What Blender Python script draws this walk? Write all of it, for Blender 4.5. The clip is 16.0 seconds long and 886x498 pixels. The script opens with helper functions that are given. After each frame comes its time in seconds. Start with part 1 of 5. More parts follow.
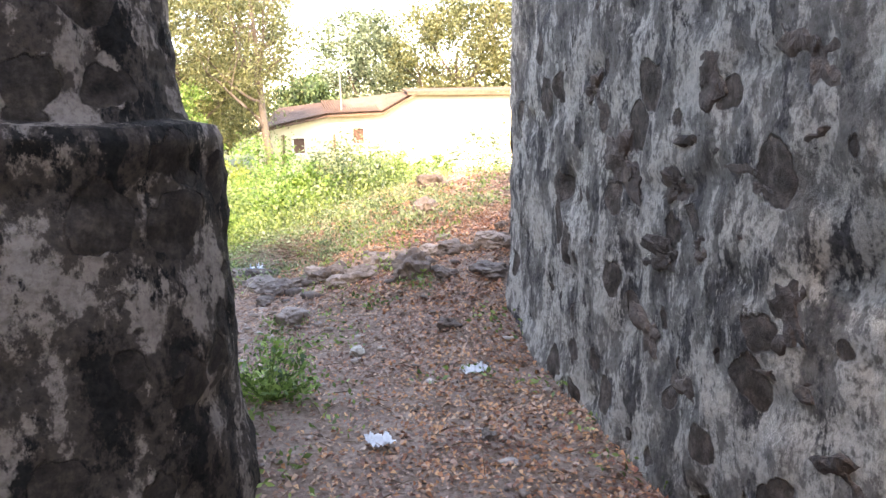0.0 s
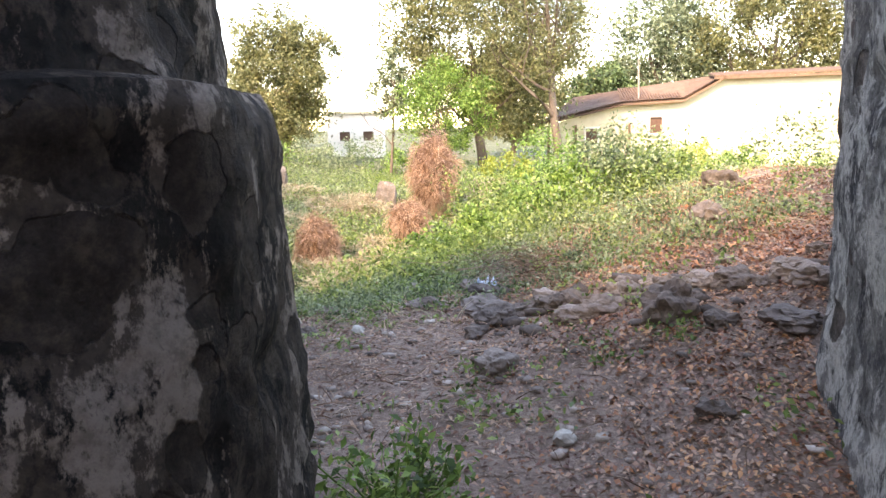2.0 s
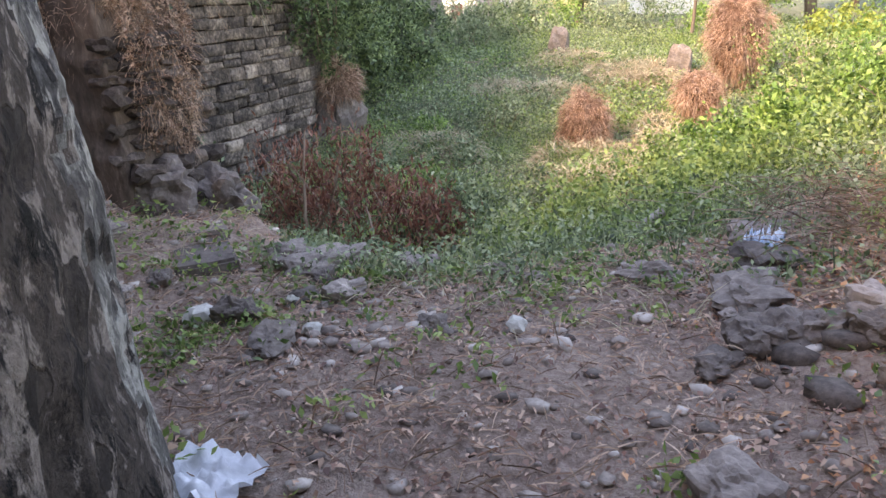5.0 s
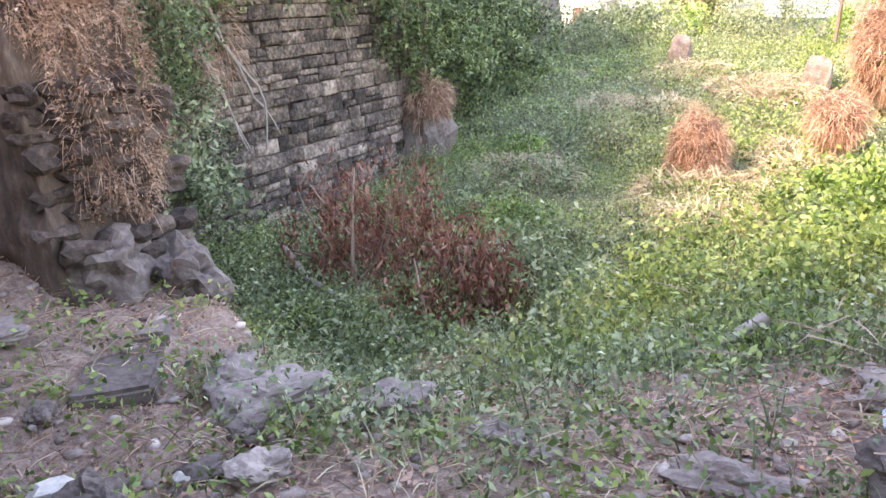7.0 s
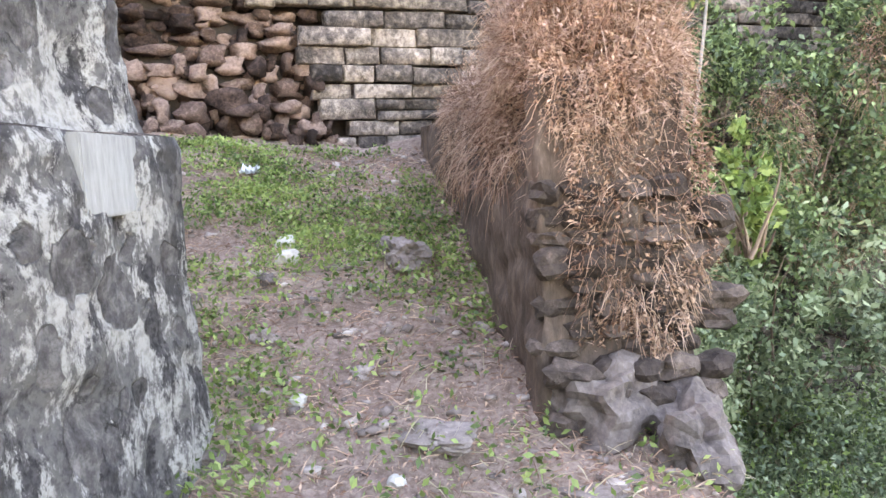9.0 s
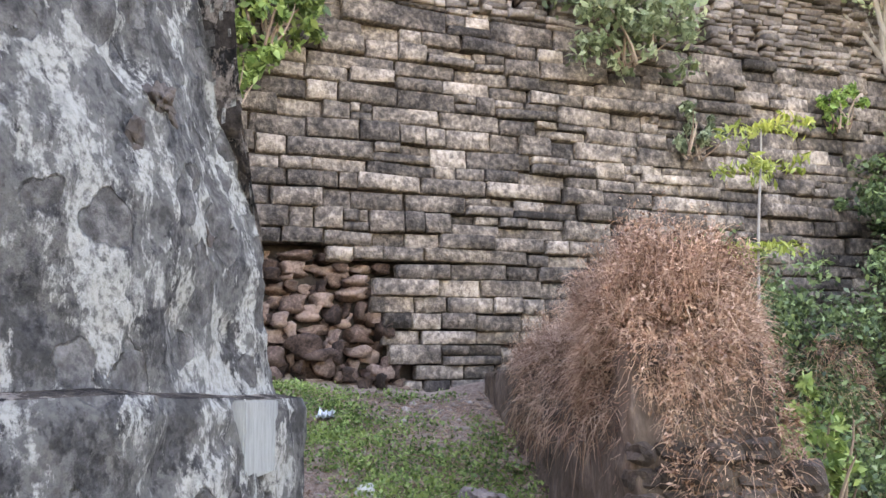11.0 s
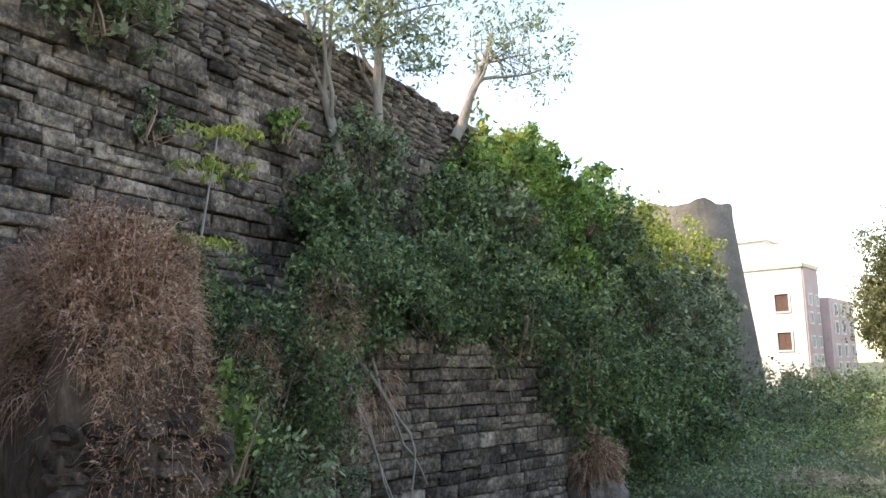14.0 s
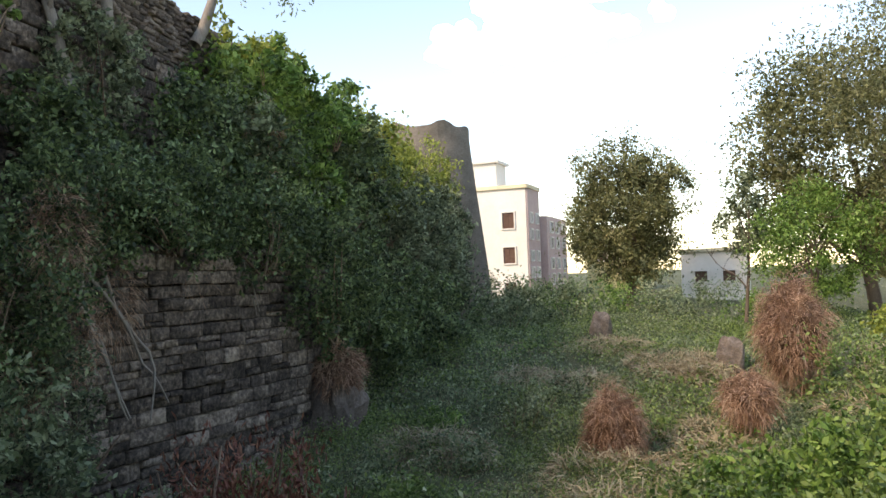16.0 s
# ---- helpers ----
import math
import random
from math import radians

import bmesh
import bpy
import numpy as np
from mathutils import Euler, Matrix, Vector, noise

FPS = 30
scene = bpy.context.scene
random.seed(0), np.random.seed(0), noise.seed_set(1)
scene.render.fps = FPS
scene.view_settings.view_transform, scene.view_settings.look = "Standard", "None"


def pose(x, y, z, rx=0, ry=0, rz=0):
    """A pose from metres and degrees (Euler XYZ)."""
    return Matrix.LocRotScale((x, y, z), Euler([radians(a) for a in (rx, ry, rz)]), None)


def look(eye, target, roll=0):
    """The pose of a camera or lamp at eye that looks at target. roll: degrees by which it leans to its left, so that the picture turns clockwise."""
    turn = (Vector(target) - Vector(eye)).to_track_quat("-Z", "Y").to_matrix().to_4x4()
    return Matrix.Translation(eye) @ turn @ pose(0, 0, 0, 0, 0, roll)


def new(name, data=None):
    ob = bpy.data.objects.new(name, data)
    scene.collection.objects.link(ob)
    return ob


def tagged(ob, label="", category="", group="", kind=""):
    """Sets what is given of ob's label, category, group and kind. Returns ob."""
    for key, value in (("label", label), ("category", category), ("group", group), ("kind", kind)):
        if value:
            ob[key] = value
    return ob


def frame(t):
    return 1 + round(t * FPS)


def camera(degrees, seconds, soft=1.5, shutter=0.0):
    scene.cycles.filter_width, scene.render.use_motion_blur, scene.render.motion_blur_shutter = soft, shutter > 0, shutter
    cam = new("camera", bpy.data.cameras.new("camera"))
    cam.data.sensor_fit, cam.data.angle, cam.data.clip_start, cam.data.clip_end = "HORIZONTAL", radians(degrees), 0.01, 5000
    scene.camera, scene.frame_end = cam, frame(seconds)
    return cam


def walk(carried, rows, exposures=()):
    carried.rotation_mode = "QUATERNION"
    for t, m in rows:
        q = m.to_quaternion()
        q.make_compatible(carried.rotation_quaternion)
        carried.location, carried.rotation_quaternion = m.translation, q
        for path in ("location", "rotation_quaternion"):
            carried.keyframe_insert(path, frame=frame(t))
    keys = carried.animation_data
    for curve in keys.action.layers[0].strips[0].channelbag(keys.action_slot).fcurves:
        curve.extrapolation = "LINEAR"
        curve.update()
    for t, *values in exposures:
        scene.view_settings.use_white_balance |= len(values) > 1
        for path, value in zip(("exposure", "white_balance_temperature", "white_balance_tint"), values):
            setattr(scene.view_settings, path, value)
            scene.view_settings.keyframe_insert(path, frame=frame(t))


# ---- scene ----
cam = camera(60.1, 16.0)
PATH = [
    (0, (1.593, 0.049, 1.513), (2.395, 1.855, 1.205), -0.8),
    (0.5, (1.858, 0.367, 1.492), (2.57, 2.203, 1.142), -1.8),
    (1, (2.115, 0.742, 1.51), (2.61, 2.654, 1.2), -1.8),
    (1.5, (2.28, 1.17, 1.487), (2.566, 3.125, 1.182), -0.7),
    (2, (2.467, 1.61, 1.442), (2.527, 3.584, 1.127), -1.5),
    (2.5, (2.594, 2.019, 1.434), (2.493, 3.989, 1.103), -2.3),
    (3, (2.699, 2.432, 1.42), (2.519, 4.392, 1.068), -1.6),
    (3.5, (2.801, 2.854, 1.39), (2.391, 4.773, 1.005), -2.4),
    (4, (2.838, 3.268, 1.33), (2.265, 5.137, 0.906), -3.3),
    (4.2, (2.836, 3.438, 1.348), (2.256, 5.288, 0.857), -2.8),
    (6.3, (2.907, 4.919, 1.462), (2.069, 6.620, 0.826), -7.5),
    (6.5, (2.932, 5.096, 1.504), (2.106, 6.804, 0.872), -6.8),
    (7, (2.836, 5.511, 1.502), (1.873, 7.158, 0.903), -4.2),
    (7.5, (2.807, 5.838, 1.533), (1.537, 7.275, 0.964), -4.2),
    (8, (2.855, 6.306, 1.585), (1.165, 7.269, 1.120), -6.2),
    (8.5, (2.801, 6.500, 1.626), (0.916, 7.054, 1.252), -6.5),
    (9, (2.545, 6.863, 1.385), (0.573, 7.11, 1.168), -2.5),
    (9.5, (2.393, 6.919, 1.462), (0.395, 7.011, 1.465), -1.2),
    (9.7, (2.37, 6.945, 1.485), (0.372, 6.973, 1.569), -1.0),
    (11.8, (3.060, 6.314, 1.525), (1.195, 6.717, 2.126), -3.3),
    (12, (3.065, 6.314, 1.525), (1.227, 6.827, 2.123), -3.3),
    (12.5, (3.073, 6.313, 1.519), (1.321, 7.138, 2.019), -2.8),
    (13, (3.085, 6.311, 1.514), (1.462, 7.407, 1.919), -2.6),
    (13.5, (3.098, 6.308, 1.511), (1.615, 7.602, 1.865), -2.0),
    (14, (3.060, 6.330, 1.520), (1.693, 7.757, 1.827), -1.0),
    (14.5, (3.052, 6.339, 1.518), (1.838, 7.910, 1.757), -1.2),
    (15, (3.086, 6.324, 1.509), (2.030, 8.012, 1.689), -1.4),
    (15.5, (3.085, 6.229, 1.523), (2.134, 7.983, 1.655), -1.8),
    (16, (3.117, 6.180, 1.503), (2.275, 7.993, 1.575), -2.0),
]
EXPOSURES = [(0, 4.05, 9200, 22), (1.5, 3.65, 9100, 22), (3, 3.15, 8900, 20), (4, 3.2, 8900, 21), (6.5, 3.7, 8800, 31), (8.5, 4.5, 9500, 27), (9.5, 4.5, 9600, 27), (12, 3.5, 8500, 23), (13, 3.15, 8200, 18), (14.5, 2.1, 8000, 15), (16, 1.7, 8200, 15)]
walk(cam, [(t, look(eye, target, roll)) for t, eye, target, roll in PATH], EXPOSURES)

# ---- world and sun ----
SUN_FROM = Vector((-0.38, -0.78, 0.66)).normalized()
world = bpy.data.worlds.new("world")
scene.world = world
world.use_nodes = True
wn = world.node_tree.nodes
sky = wn.new("ShaderNodeTexSky")
sky.sky_type = "NISHITA"
sky.sun_disc = False
sky.sun_elevation = math.asin(SUN_FROM.z)
sky.sun_rotation = math.atan2(SUN_FROM.x, SUN_FROM.y)
sky.dust_density = 0.25
sky.ozone_density = 1.6
sky.air_density = 1.0
world.node_tree.links.new(sky.outputs[0], wn["Background"].inputs[0])
wn["Background"].inputs[1].default_value = 0.125
sun = new("sun", bpy.data.lights.new("sun", "SUN"))
sun.data.energy = 1.2
sun.data.angle = radians(12)
sun.data.color = (1.0, 0.9, 0.75)
sun.matrix_world = look(SUN_FROM * 50, (0, 0, 0))


# ---- materials ----
def mat(name, stops, scale=4.0, fine=40.0, rough=0.9, bump=0.4, mix=0.5, island=0.0, obj=0.0, trans=0.0, stretch=(1, 1, 1), dist=0.02, spec=0.25):
    """Procedural surface: two noises through a ramp of colours, with relief. island / obj: variation from piece to piece."""
    m = bpy.data.materials.new(name)
    m.use_nodes = True
    nt = m.node_tree
    N, L = nt.nodes, nt.links
    bsdf = N["Principled BSDF"]
    bsdf.inputs["Roughness"].default_value = rough
    bsdf.inputs["Specular IOR Level"].default_value = spec
    mp = N.new("ShaderNodeMapping")
    mp.inputs["Scale"].default_value = stretch
    geo = N.new("ShaderNodeNewGeometry")
    L.new(geo.outputs["Position"], mp.inputs[0])
    src = mp.outputs[0]
    if obj:
        oi = N.new("ShaderNodeObjectInfo")
        ad = N.new("ShaderNodeVectorMath")
        ad.operation = "ADD"
        sc = N.new("ShaderNodeMath")
        sc.operation = "MULTIPLY"
        sc.inputs[1].default_value = 37.0
        L.new(oi.outputs["Random"], sc.inputs[0])
        L.new(src, ad.inputs[0])
        L.new(sc.outputs[0], ad.inputs[1])
        src = ad.outputs[0]
    big = N.new("ShaderNodeTexNoise")
    big.inputs["Scale"].default_value = scale
    big.inputs["Detail"].default_value = 6
    big.inputs["Roughness"].default_value = 0.65
    small = N.new("ShaderNodeTexNoise")
    small.inputs["Scale"].default_value = fine
    small.inputs["Detail"].default_value = 5
    small.inputs["Roughness"].default_value = 0.7
    L.new(src, big.inputs["Vector"])
    L.new(src, small.inputs["Vector"])
    mx = N.new("ShaderNodeMix")
    mx.inputs["Factor"].default_value = mix
    L.new(big.outputs["Fac"], mx.inputs["A"])
    L.new(small.outputs["Fac"], mx.inputs["B"])
    fac = mx.outputs["Result"]
    if island or obj:
        if island:
            rnd = N.new("ShaderNodeNewGeometry").outputs["Random Per Island"]
        else:
            rnd = oi.outputs["Random"]
        mr = N.new("ShaderNodeMapRange")
        amp = island or obj
        mr.inputs["To Min"].default_value = -amp
        mr.inputs["To Max"].default_value = amp
        L.new(rnd, mr.inputs["Value"])
        a2 = N.new("ShaderNodeMath")
        a2.operation = "ADD"
        L.new(fac, a2.inputs[0])
        L.new(mr.outputs[0], a2.inputs[1])
        fac = a2.outputs[0]
    ramp = N.new("ShaderNodeValToRGB")
    el = ramp.color_ramp.elements
    while len(el) < len(stops):
        el.new(0.5)
    for e, (p, c) in zip(el, stops):
        e.position = p
        e.color = (*c, 1)
    L.new(fac, ramp.inputs[0])
    L.new(ramp.outputs[0], bsdf.inputs["Base Color"])
    if bump:
        bp = N.new("ShaderNodeBump")
        bp.inputs["Strength"].default_value = bump
        bp.inputs["Distance"].default_value = dist
        L.new(mx.outputs["Result"], bp.inputs["Height"])
        L.new(bp.outputs[0], bsdf.inputs["Normal"])
    if trans:
        tr = N.new("ShaderNodeBsdfTranslucent")
        ms = N.new("ShaderNodeMixShader")
        ms.inputs[0].default_value = trans
        L.new(ramp.outputs[0], tr.inputs[0])
        L.new(bsdf.outputs[0], ms.inputs[1])
        L.new(tr.outputs[0], ms.inputs[2])
        L.new(ms.outputs[0], N["Material Output"].inputs[0])
    return m


def leafmat(name, dark, mid, light, trans=0.35):
    return mat(name, [(0.3, dark), (0.5, mid), (0.7, light)], scale=1.5, fine=24, rough=0.5, bump=0, mix=0.2, island=0.2, trans=trans, spec=0.45)


M_GROUND = mat("earth", [(0.3, (0.1, 0.066, 0.05)), (0.45, (0.24, 0.165, 0.13)), (0.58, (0.38, 0.285, 0.23)), (0.72, (0.52, 0.42, 0.35))], scale=1.6, fine=26, bump=1.0, mix=0.6, dist=0.07)
M_DITCH = mat("mossy_soil", [(0.3, (0.035, 0.045, 0.02)), (0.5, (0.11, 0.12, 0.06)), (0.7, (0.24, 0.21, 0.13))], scale=1.3, fine=20, bump=1.0, mix=0.55, dist=0.08)
M_ASHLAR = mat("ashlar_stone", [(0.38, (0.024, 0.019, 0.016)), (0.46, (0.075, 0.06, 0.05)), (0.53, (0.165, 0.13, 0.105)), (0.6, (0.34, 0.27, 0.215)), (0.72, (0.58, 0.48, 0.39))], scale=1.1, fine=14, bump=1.0, mix=0.5, obj=0.045, dist=0.07)
M_MORTAR = mat("dark_mortar", [(0.3, (0.02, 0.016, 0.013)), (0.7, (0.09, 0.07, 0.057))], scale=3, fine=30, bump=0.8)
M_RUBBLE = mat("rubble_stone", [(0.28, (0.045, 0.036, 0.031)), (0.5, (0.15, 0.12, 0.1)), (0.75, (0.38, 0.31, 0.26))], scale=2.2, fine=20, bump=1.0, island=0.14, dist=0.04)
M_REDRUB = mat("reddish_rubble", [(0.34, (0.022, 0.013, 0.01)), (0.52, (0.11, 0.068, 0.052)), (0.72, (0.34, 0.23, 0.18))], scale=3, fine=30, bump=0.8, island=0.2, dist=0.02)
M_ROCK = mat("basalt_rock", [(0.28, (0.06, 0.048, 0.042)), (0.48, (0.17, 0.137, 0.118)), (0.72, (0.36, 0.3, 0.26))], scale=3, fine=28, bump=0.8, obj=0.14, dist=0.02)
M_BARKP = mat("pale_bark", [(0.3, (0.16, 0.13, 0.11)), (0.7, (0.42, 0.38, 0.33))], scale=3, fine=25, bump=0.5, stretch=(1, 1, 0.3))
M_BARK = mat("bark", [(0.3, (0.07, 0.05, 0.04)), (0.7, (0.22, 0.17, 0.13))], scale=3, fine=25, bump=0.6, stretch=(1, 1, 0.3))
M_TWIG = mat("dry_twig", [(0.3, (0.12, 0.075, 0.05)), (0.7, (0.36, 0.26, 0.19))], scale=3, fine=25, bump=0.2, island=0.2)
M_DRY = leafmat("dry_grass", (0.15, 0.075, 0.045), (0.42, 0.25, 0.165), (0.66, 0.46, 0.33), 0.3)
M_RED = leafmat("dead_red_leaves", (0.11, 0.035, 0.022), (0.24, 0.085, 0.055), (0.42, 0.19, 0.12), 0.25)
M_LITTER = leafmat("dead_leaf_litter", (0.14, 0.065, 0.045), (0.34, 0.18, 0.12), (0.58, 0.38, 0.26), 0.05)
M_ORANGE = leafmat("orange_leaf_litter", (0.18, 0.06, 0.03), (0.5, 0.205, 0.09), (0.7, 0.38, 0.19), 0.05)
M_WEED = leafmat("weed_leaves", (0.055, 0.1, 0.025), (0.17, 0.26, 0.07), (0.36, 0.45, 0.15))
M_WEEDG = leafmat("grey_green_weeds", (0.06, 0.09, 0.045), (0.19, 0.25, 0.125), (0.4, 0.45, 0.26))
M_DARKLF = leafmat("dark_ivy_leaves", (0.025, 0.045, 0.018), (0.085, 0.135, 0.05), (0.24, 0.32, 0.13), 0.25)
M_GREENLF = leafmat("fresh_green_leaves", (0.045, 0.095, 0.018), (0.15, 0.27, 0.055), (0.34, 0.48, 0.13))
M_OLIVE = leafmat("olive_leaves", (0.08, 0.085, 0.035), (0.17, 0.175, 0.07), (0.3, 0.29, 0.13))
M_GREYLF = leafmat("grey_leaves", (0.055, 0.075, 0.04), (0.17, 0.21, 0.115), (0.36, 0.41, 0.25))
# yellow-green leaves, also used where sunlight on crowns is put into the colour
M_YELLF = leafmat("yellow_green_and_sunlit_leaves", (0.13, 0.17, 0.03), (0.28, 0.33, 0.06), (0.45, 0.48, 0.12))
M_CREAM = mat("cream_wall_paint", [(0.3, (0.6, 0.5, 0.33)), (0.7, (0.78, 0.69, 0.5))], scale=0.5, fine=6, bump=0.1, mix=0.35)
M_WHITE = mat("white_wall_paint", [(0.3, (0.68, 0.62, 0.55)), (0.7, (0.84, 0.79, 0.72))], scale=0.4, fine=5, bump=0.1, mix=0.35)
# darker pinkish tone holds the shade on the apartment block's side faces
M_SHADEWALL = mat("shaded_pinkish_wall", [(0.3, (0.42, 0.3, 0.28)), (0.7, (0.62, 0.47, 0.43))], scale=0.4, fine=5, bump=0.1, mix=0.35)
M_TILE = mat("clay_roof_tiles", [(0.3, (0.09, 0.055, 0.04)), (0.7, (0.25, 0.155, 0.105))], scale=2, fine=14, bump=0.5, obj=0.12)
M_WOOD = mat("old_wood", [(0.3, (0.1, 0.06, 0.04)), (0.7, (0.28, 0.18, 0.12))], scale=3, fine=20, bump=0.3, stretch=(1, 1, 0.2))
M_WINDOW = mat("brown_shutter", [(0.3, (0.07, 0.04, 0.03)), (0.7, (0.17, 0.1, 0.075))], scale=3, fine=20, bump=0.1)
M_PLASTIC = mat("white_plastic_sheet", [(0.3, (0.6, 0.62, 0.64)), (0.7, (0.85, 0.87, 0.9))], scale=8, fine=40, rough=0.35, bump=0.3, trans=0.2)
M_BLUEBAG = mat("blue_white_plastic", [(0.42, (0.75, 0.8, 0.84)), (0.56, (0.3, 0.45, 0.62))], scale=9, fine=40, rough=0.35, bump=0.3)
M_PALE = mat("pale_stone", [(0.3, (0.3, 0.28, 0.25)), (0.7, (0.6, 0.57, 0.5))], scale=5, fine=40, bump=0.5, obj=0.1)


def plaster(name, light, mid, dark, black, cover, core=(0.085, 0.068, 0.058), cells=3.4, wash=0.57):
    """Old lime plaster on rubble: pale plaster with vertical black streaks, and stone showing where it has come off."""
    m = bpy.data.materials.new(name)
    m.use_nodes = True
    N, L = m.node_tree.nodes, m.node_tree.links
    bsdf = N["Principled BSDF"]
    bsdf.inputs["Roughness"].default_value = 0.92
    bsdf.inputs["Specular IOR Level"].default_value = 0.2
    co = N.new("ShaderNodeTexCoord")

    def noise_at(scale, stretch, detail=7, rough=0.65):
        mp = N.new("ShaderNodeMapping")
        mp.inputs["Scale"].default_value = stretch
        L.new(co.outputs["Object"], mp.inputs[0])
        n = N.new("ShaderNodeTexNoise")
        n.inputs["Scale"].default_value = scale
        n.inputs["Detail"].default_value = detail
        n.inputs["Roughness"].default_value = rough
        L.new(mp.outputs[0], n.inputs["Vector"])
        return n.outputs["Fac"]

    def ramp(src, stops):
        r = N.new("ShaderNodeValToRGB")
        el = r.color_ramp.elements
        while len(el) < len(stops):
            el.new(0.5)
        for e, (p, c) in zip(el, stops):
            e.position = p
            e.color = (*c, 1)
        L.new(src, r.inputs[0])
        return r.outputs[0]

    def mixc(f, a, b):
        x = N.new("ShaderNodeMix")
        x.data_type = "RGBA"
        L.new(f, x.inputs["Factor"])
        L.new(a, x.inputs["A"])
        L.new(b, x.inputs["B"])
        return x.outputs["Result"]
    # cells of the rubble core, their outlines broken by noise
    warp = N.new("ShaderNodeTexNoise")
    warp.inputs["Scale"].default_value = 5.0
    warp.inputs["Detail"].default_value = 5
    L.new(co.outputs["Object"], warp.inputs["Vector"])
    off = N.new("ShaderNodeVectorMath")
    off.operation = "MULTIPLY_ADD"
    off.inputs[1].default_value = (0.2, 0.2, 0.2)
    L.new(warp.outputs["Color"], off.inputs[0])
    L.new(co.outputs["Object"], off.inputs[2])
    cell = N.new("ShaderNodeTexVoronoi")
    cell.inputs["Scale"].default_value = cells
    cell.inputs["Randomness"].default_value = 0.9
    L.new(off.outputs[0], cell.inputs["Vector"])
    pick = N.new("ShaderNodeSeparateColor")
    L.new(cell.outputs["Color"], pick.inputs[0])
    near = N.new("ShaderNodeMath")
    near.operation = "MULTIPLY_ADD"
    near.inputs[1].default_value = 0.34
    L.new(pick.outputs[0], near.inputs[0])
    L.new(cell.outputs["Distance"], near.inputs[2])
    grain = noise_at(34, (1, 1, 1))
    body = ramp(noise_at(3.6, (1, 1, 0.7), 10, 0.72), [(0.41, dark), (0.46, mid), (0.51, mid), (0.55, light)])
    streak = ramp(noise_at(5.0, (1, 1, 0.6), 10, 0.74), [(0.525, (0, 0, 0)), (0.57, (1, 1, 1))])
    drip = ramp(noise_at(5.5, (1, 1, 0.45), 10, 0.74), [(wash, (0, 0, 0)), (wash + 0.03, (1, 1, 1))])
    lime = ramp(grain, [(0.35, mid), (0.5, light)])
    soot = ramp(grain, [(0.3, black), (0.7, tuple(min(1, c * 2.8) for c in black))])
    patch = ramp(near.outputs[0], [(cover, (1, 1, 1)), (cover + 0.025, (0, 0, 0))])
    stone = ramp(noise_at(11, (1, 1, 1), 9, 0.75), [(0.34, tuple(c * 0.3 for c in core)), (0.5, core), (0.66, tuple(min(1, c * 2.3) for c in core))])
    speck = ramp(grain, [(0.38, (0.3, 0.3, 0.3)), (0.56, (1, 1, 1))])
    mul = N.new("ShaderNodeMix")
    mul.data_type = "RGBA"
    mul.blend_type = "MULTIPLY"
    mul.inputs["Factor"].default_value = 0.5
    L.new(mixc(drip, mixc(streak, body, soot), lime), mul.inputs["A"])
    L.new(speck, mul.inputs["B"])
    L.new(mixc(patch, mul.outputs["Result"], stone), bsdf.inputs["Base Color"])
    rough_bump = N.new("ShaderNodeBump")
    rough_bump.inputs["Strength"].default_value = 0.9
    rough_bump.inputs["Distance"].default_value = 0.06
    L.new(noise_at(15, (1, 1, 1), 9, 0.72), rough_bump.inputs["Height"])
    bp = N.new("ShaderNodeBump")
    bp.inputs["Strength"].default_value = 1.0
    bp.inputs["Distance"].default_value = 0.035
    bp.invert = True
    L.new(patch, bp.inputs["Height"])
    L.new(rough_bump.outputs[0], bp.inputs["Normal"])
    L.new(bp.outputs[0], bsdf.inputs["Normal"])
    return m


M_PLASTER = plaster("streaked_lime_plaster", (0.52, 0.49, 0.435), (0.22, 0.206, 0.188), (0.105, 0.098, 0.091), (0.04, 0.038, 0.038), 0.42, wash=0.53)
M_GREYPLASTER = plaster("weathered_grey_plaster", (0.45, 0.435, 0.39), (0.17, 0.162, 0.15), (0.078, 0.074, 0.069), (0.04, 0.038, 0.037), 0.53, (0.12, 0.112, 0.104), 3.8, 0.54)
M_DARKPLASTER = plaster("dark_lime_plaster", (0.32, 0.27, 0.235), (0.085, 0.068, 0.058), (0.022, 0.018, 0.016), (0.009, 0.008, 0.0075), 0.5, (0.045, 0.036, 0.031), 4.2, 0.59)


# ---- mesh helpers ----
def mesh_np(name, verts, faces, material):
    """A mesh from an (n,3) array and an (m,4) array of quads."""
    me = bpy.data.meshes.new(name)
    verts = np.asarray(verts, dtype=np.float32)
    faces = np.asarray(faces, dtype=np.int32)
    k = faces.shape[1]
    me.vertices.add(len(verts))
    me.vertices.foreach_set("co", verts.ravel())
    me.loops.add(faces.size)
    me.loops.foreach_set("vertex_index", faces.ravel())
    me.polygons.add(len(faces))
    me.polygons.foreach_set("loop_start", np.arange(0, faces.size, k, dtype=np.int32))
    me.update(calc_edges=True)
    me.materials.append(material)
    return me


def smooth(me):
    me.polygons.foreach_set("use_smooth", np.ones(len(me.polygons), dtype=bool))
    return me


def put(ob, parent=None):
    if parent is not None:
        ob.parent = parent
    return ob


def part(name, bm, material, parent=None, label=""):
    me = bpy.data.meshes.new(name)
    bm.to_mesh(me)
    bm.free()
    me.materials.append(material)
    ob = put(new(name, me), parent)
    return tagged(ob, label)


def part_np(name, verts, faces, material, parent=None, label="", soft=False):
    me = mesh_np(name, verts, faces, material)
    if soft:
        smooth(me)
    return tagged(put(new(name, me), parent), label)


def empty(name, label, category, group="", kind="", m=None):
    ob = tagged(new(name), label, category, group, kind)
    if m is not None:
        ob.matrix_basis = m
    return ob


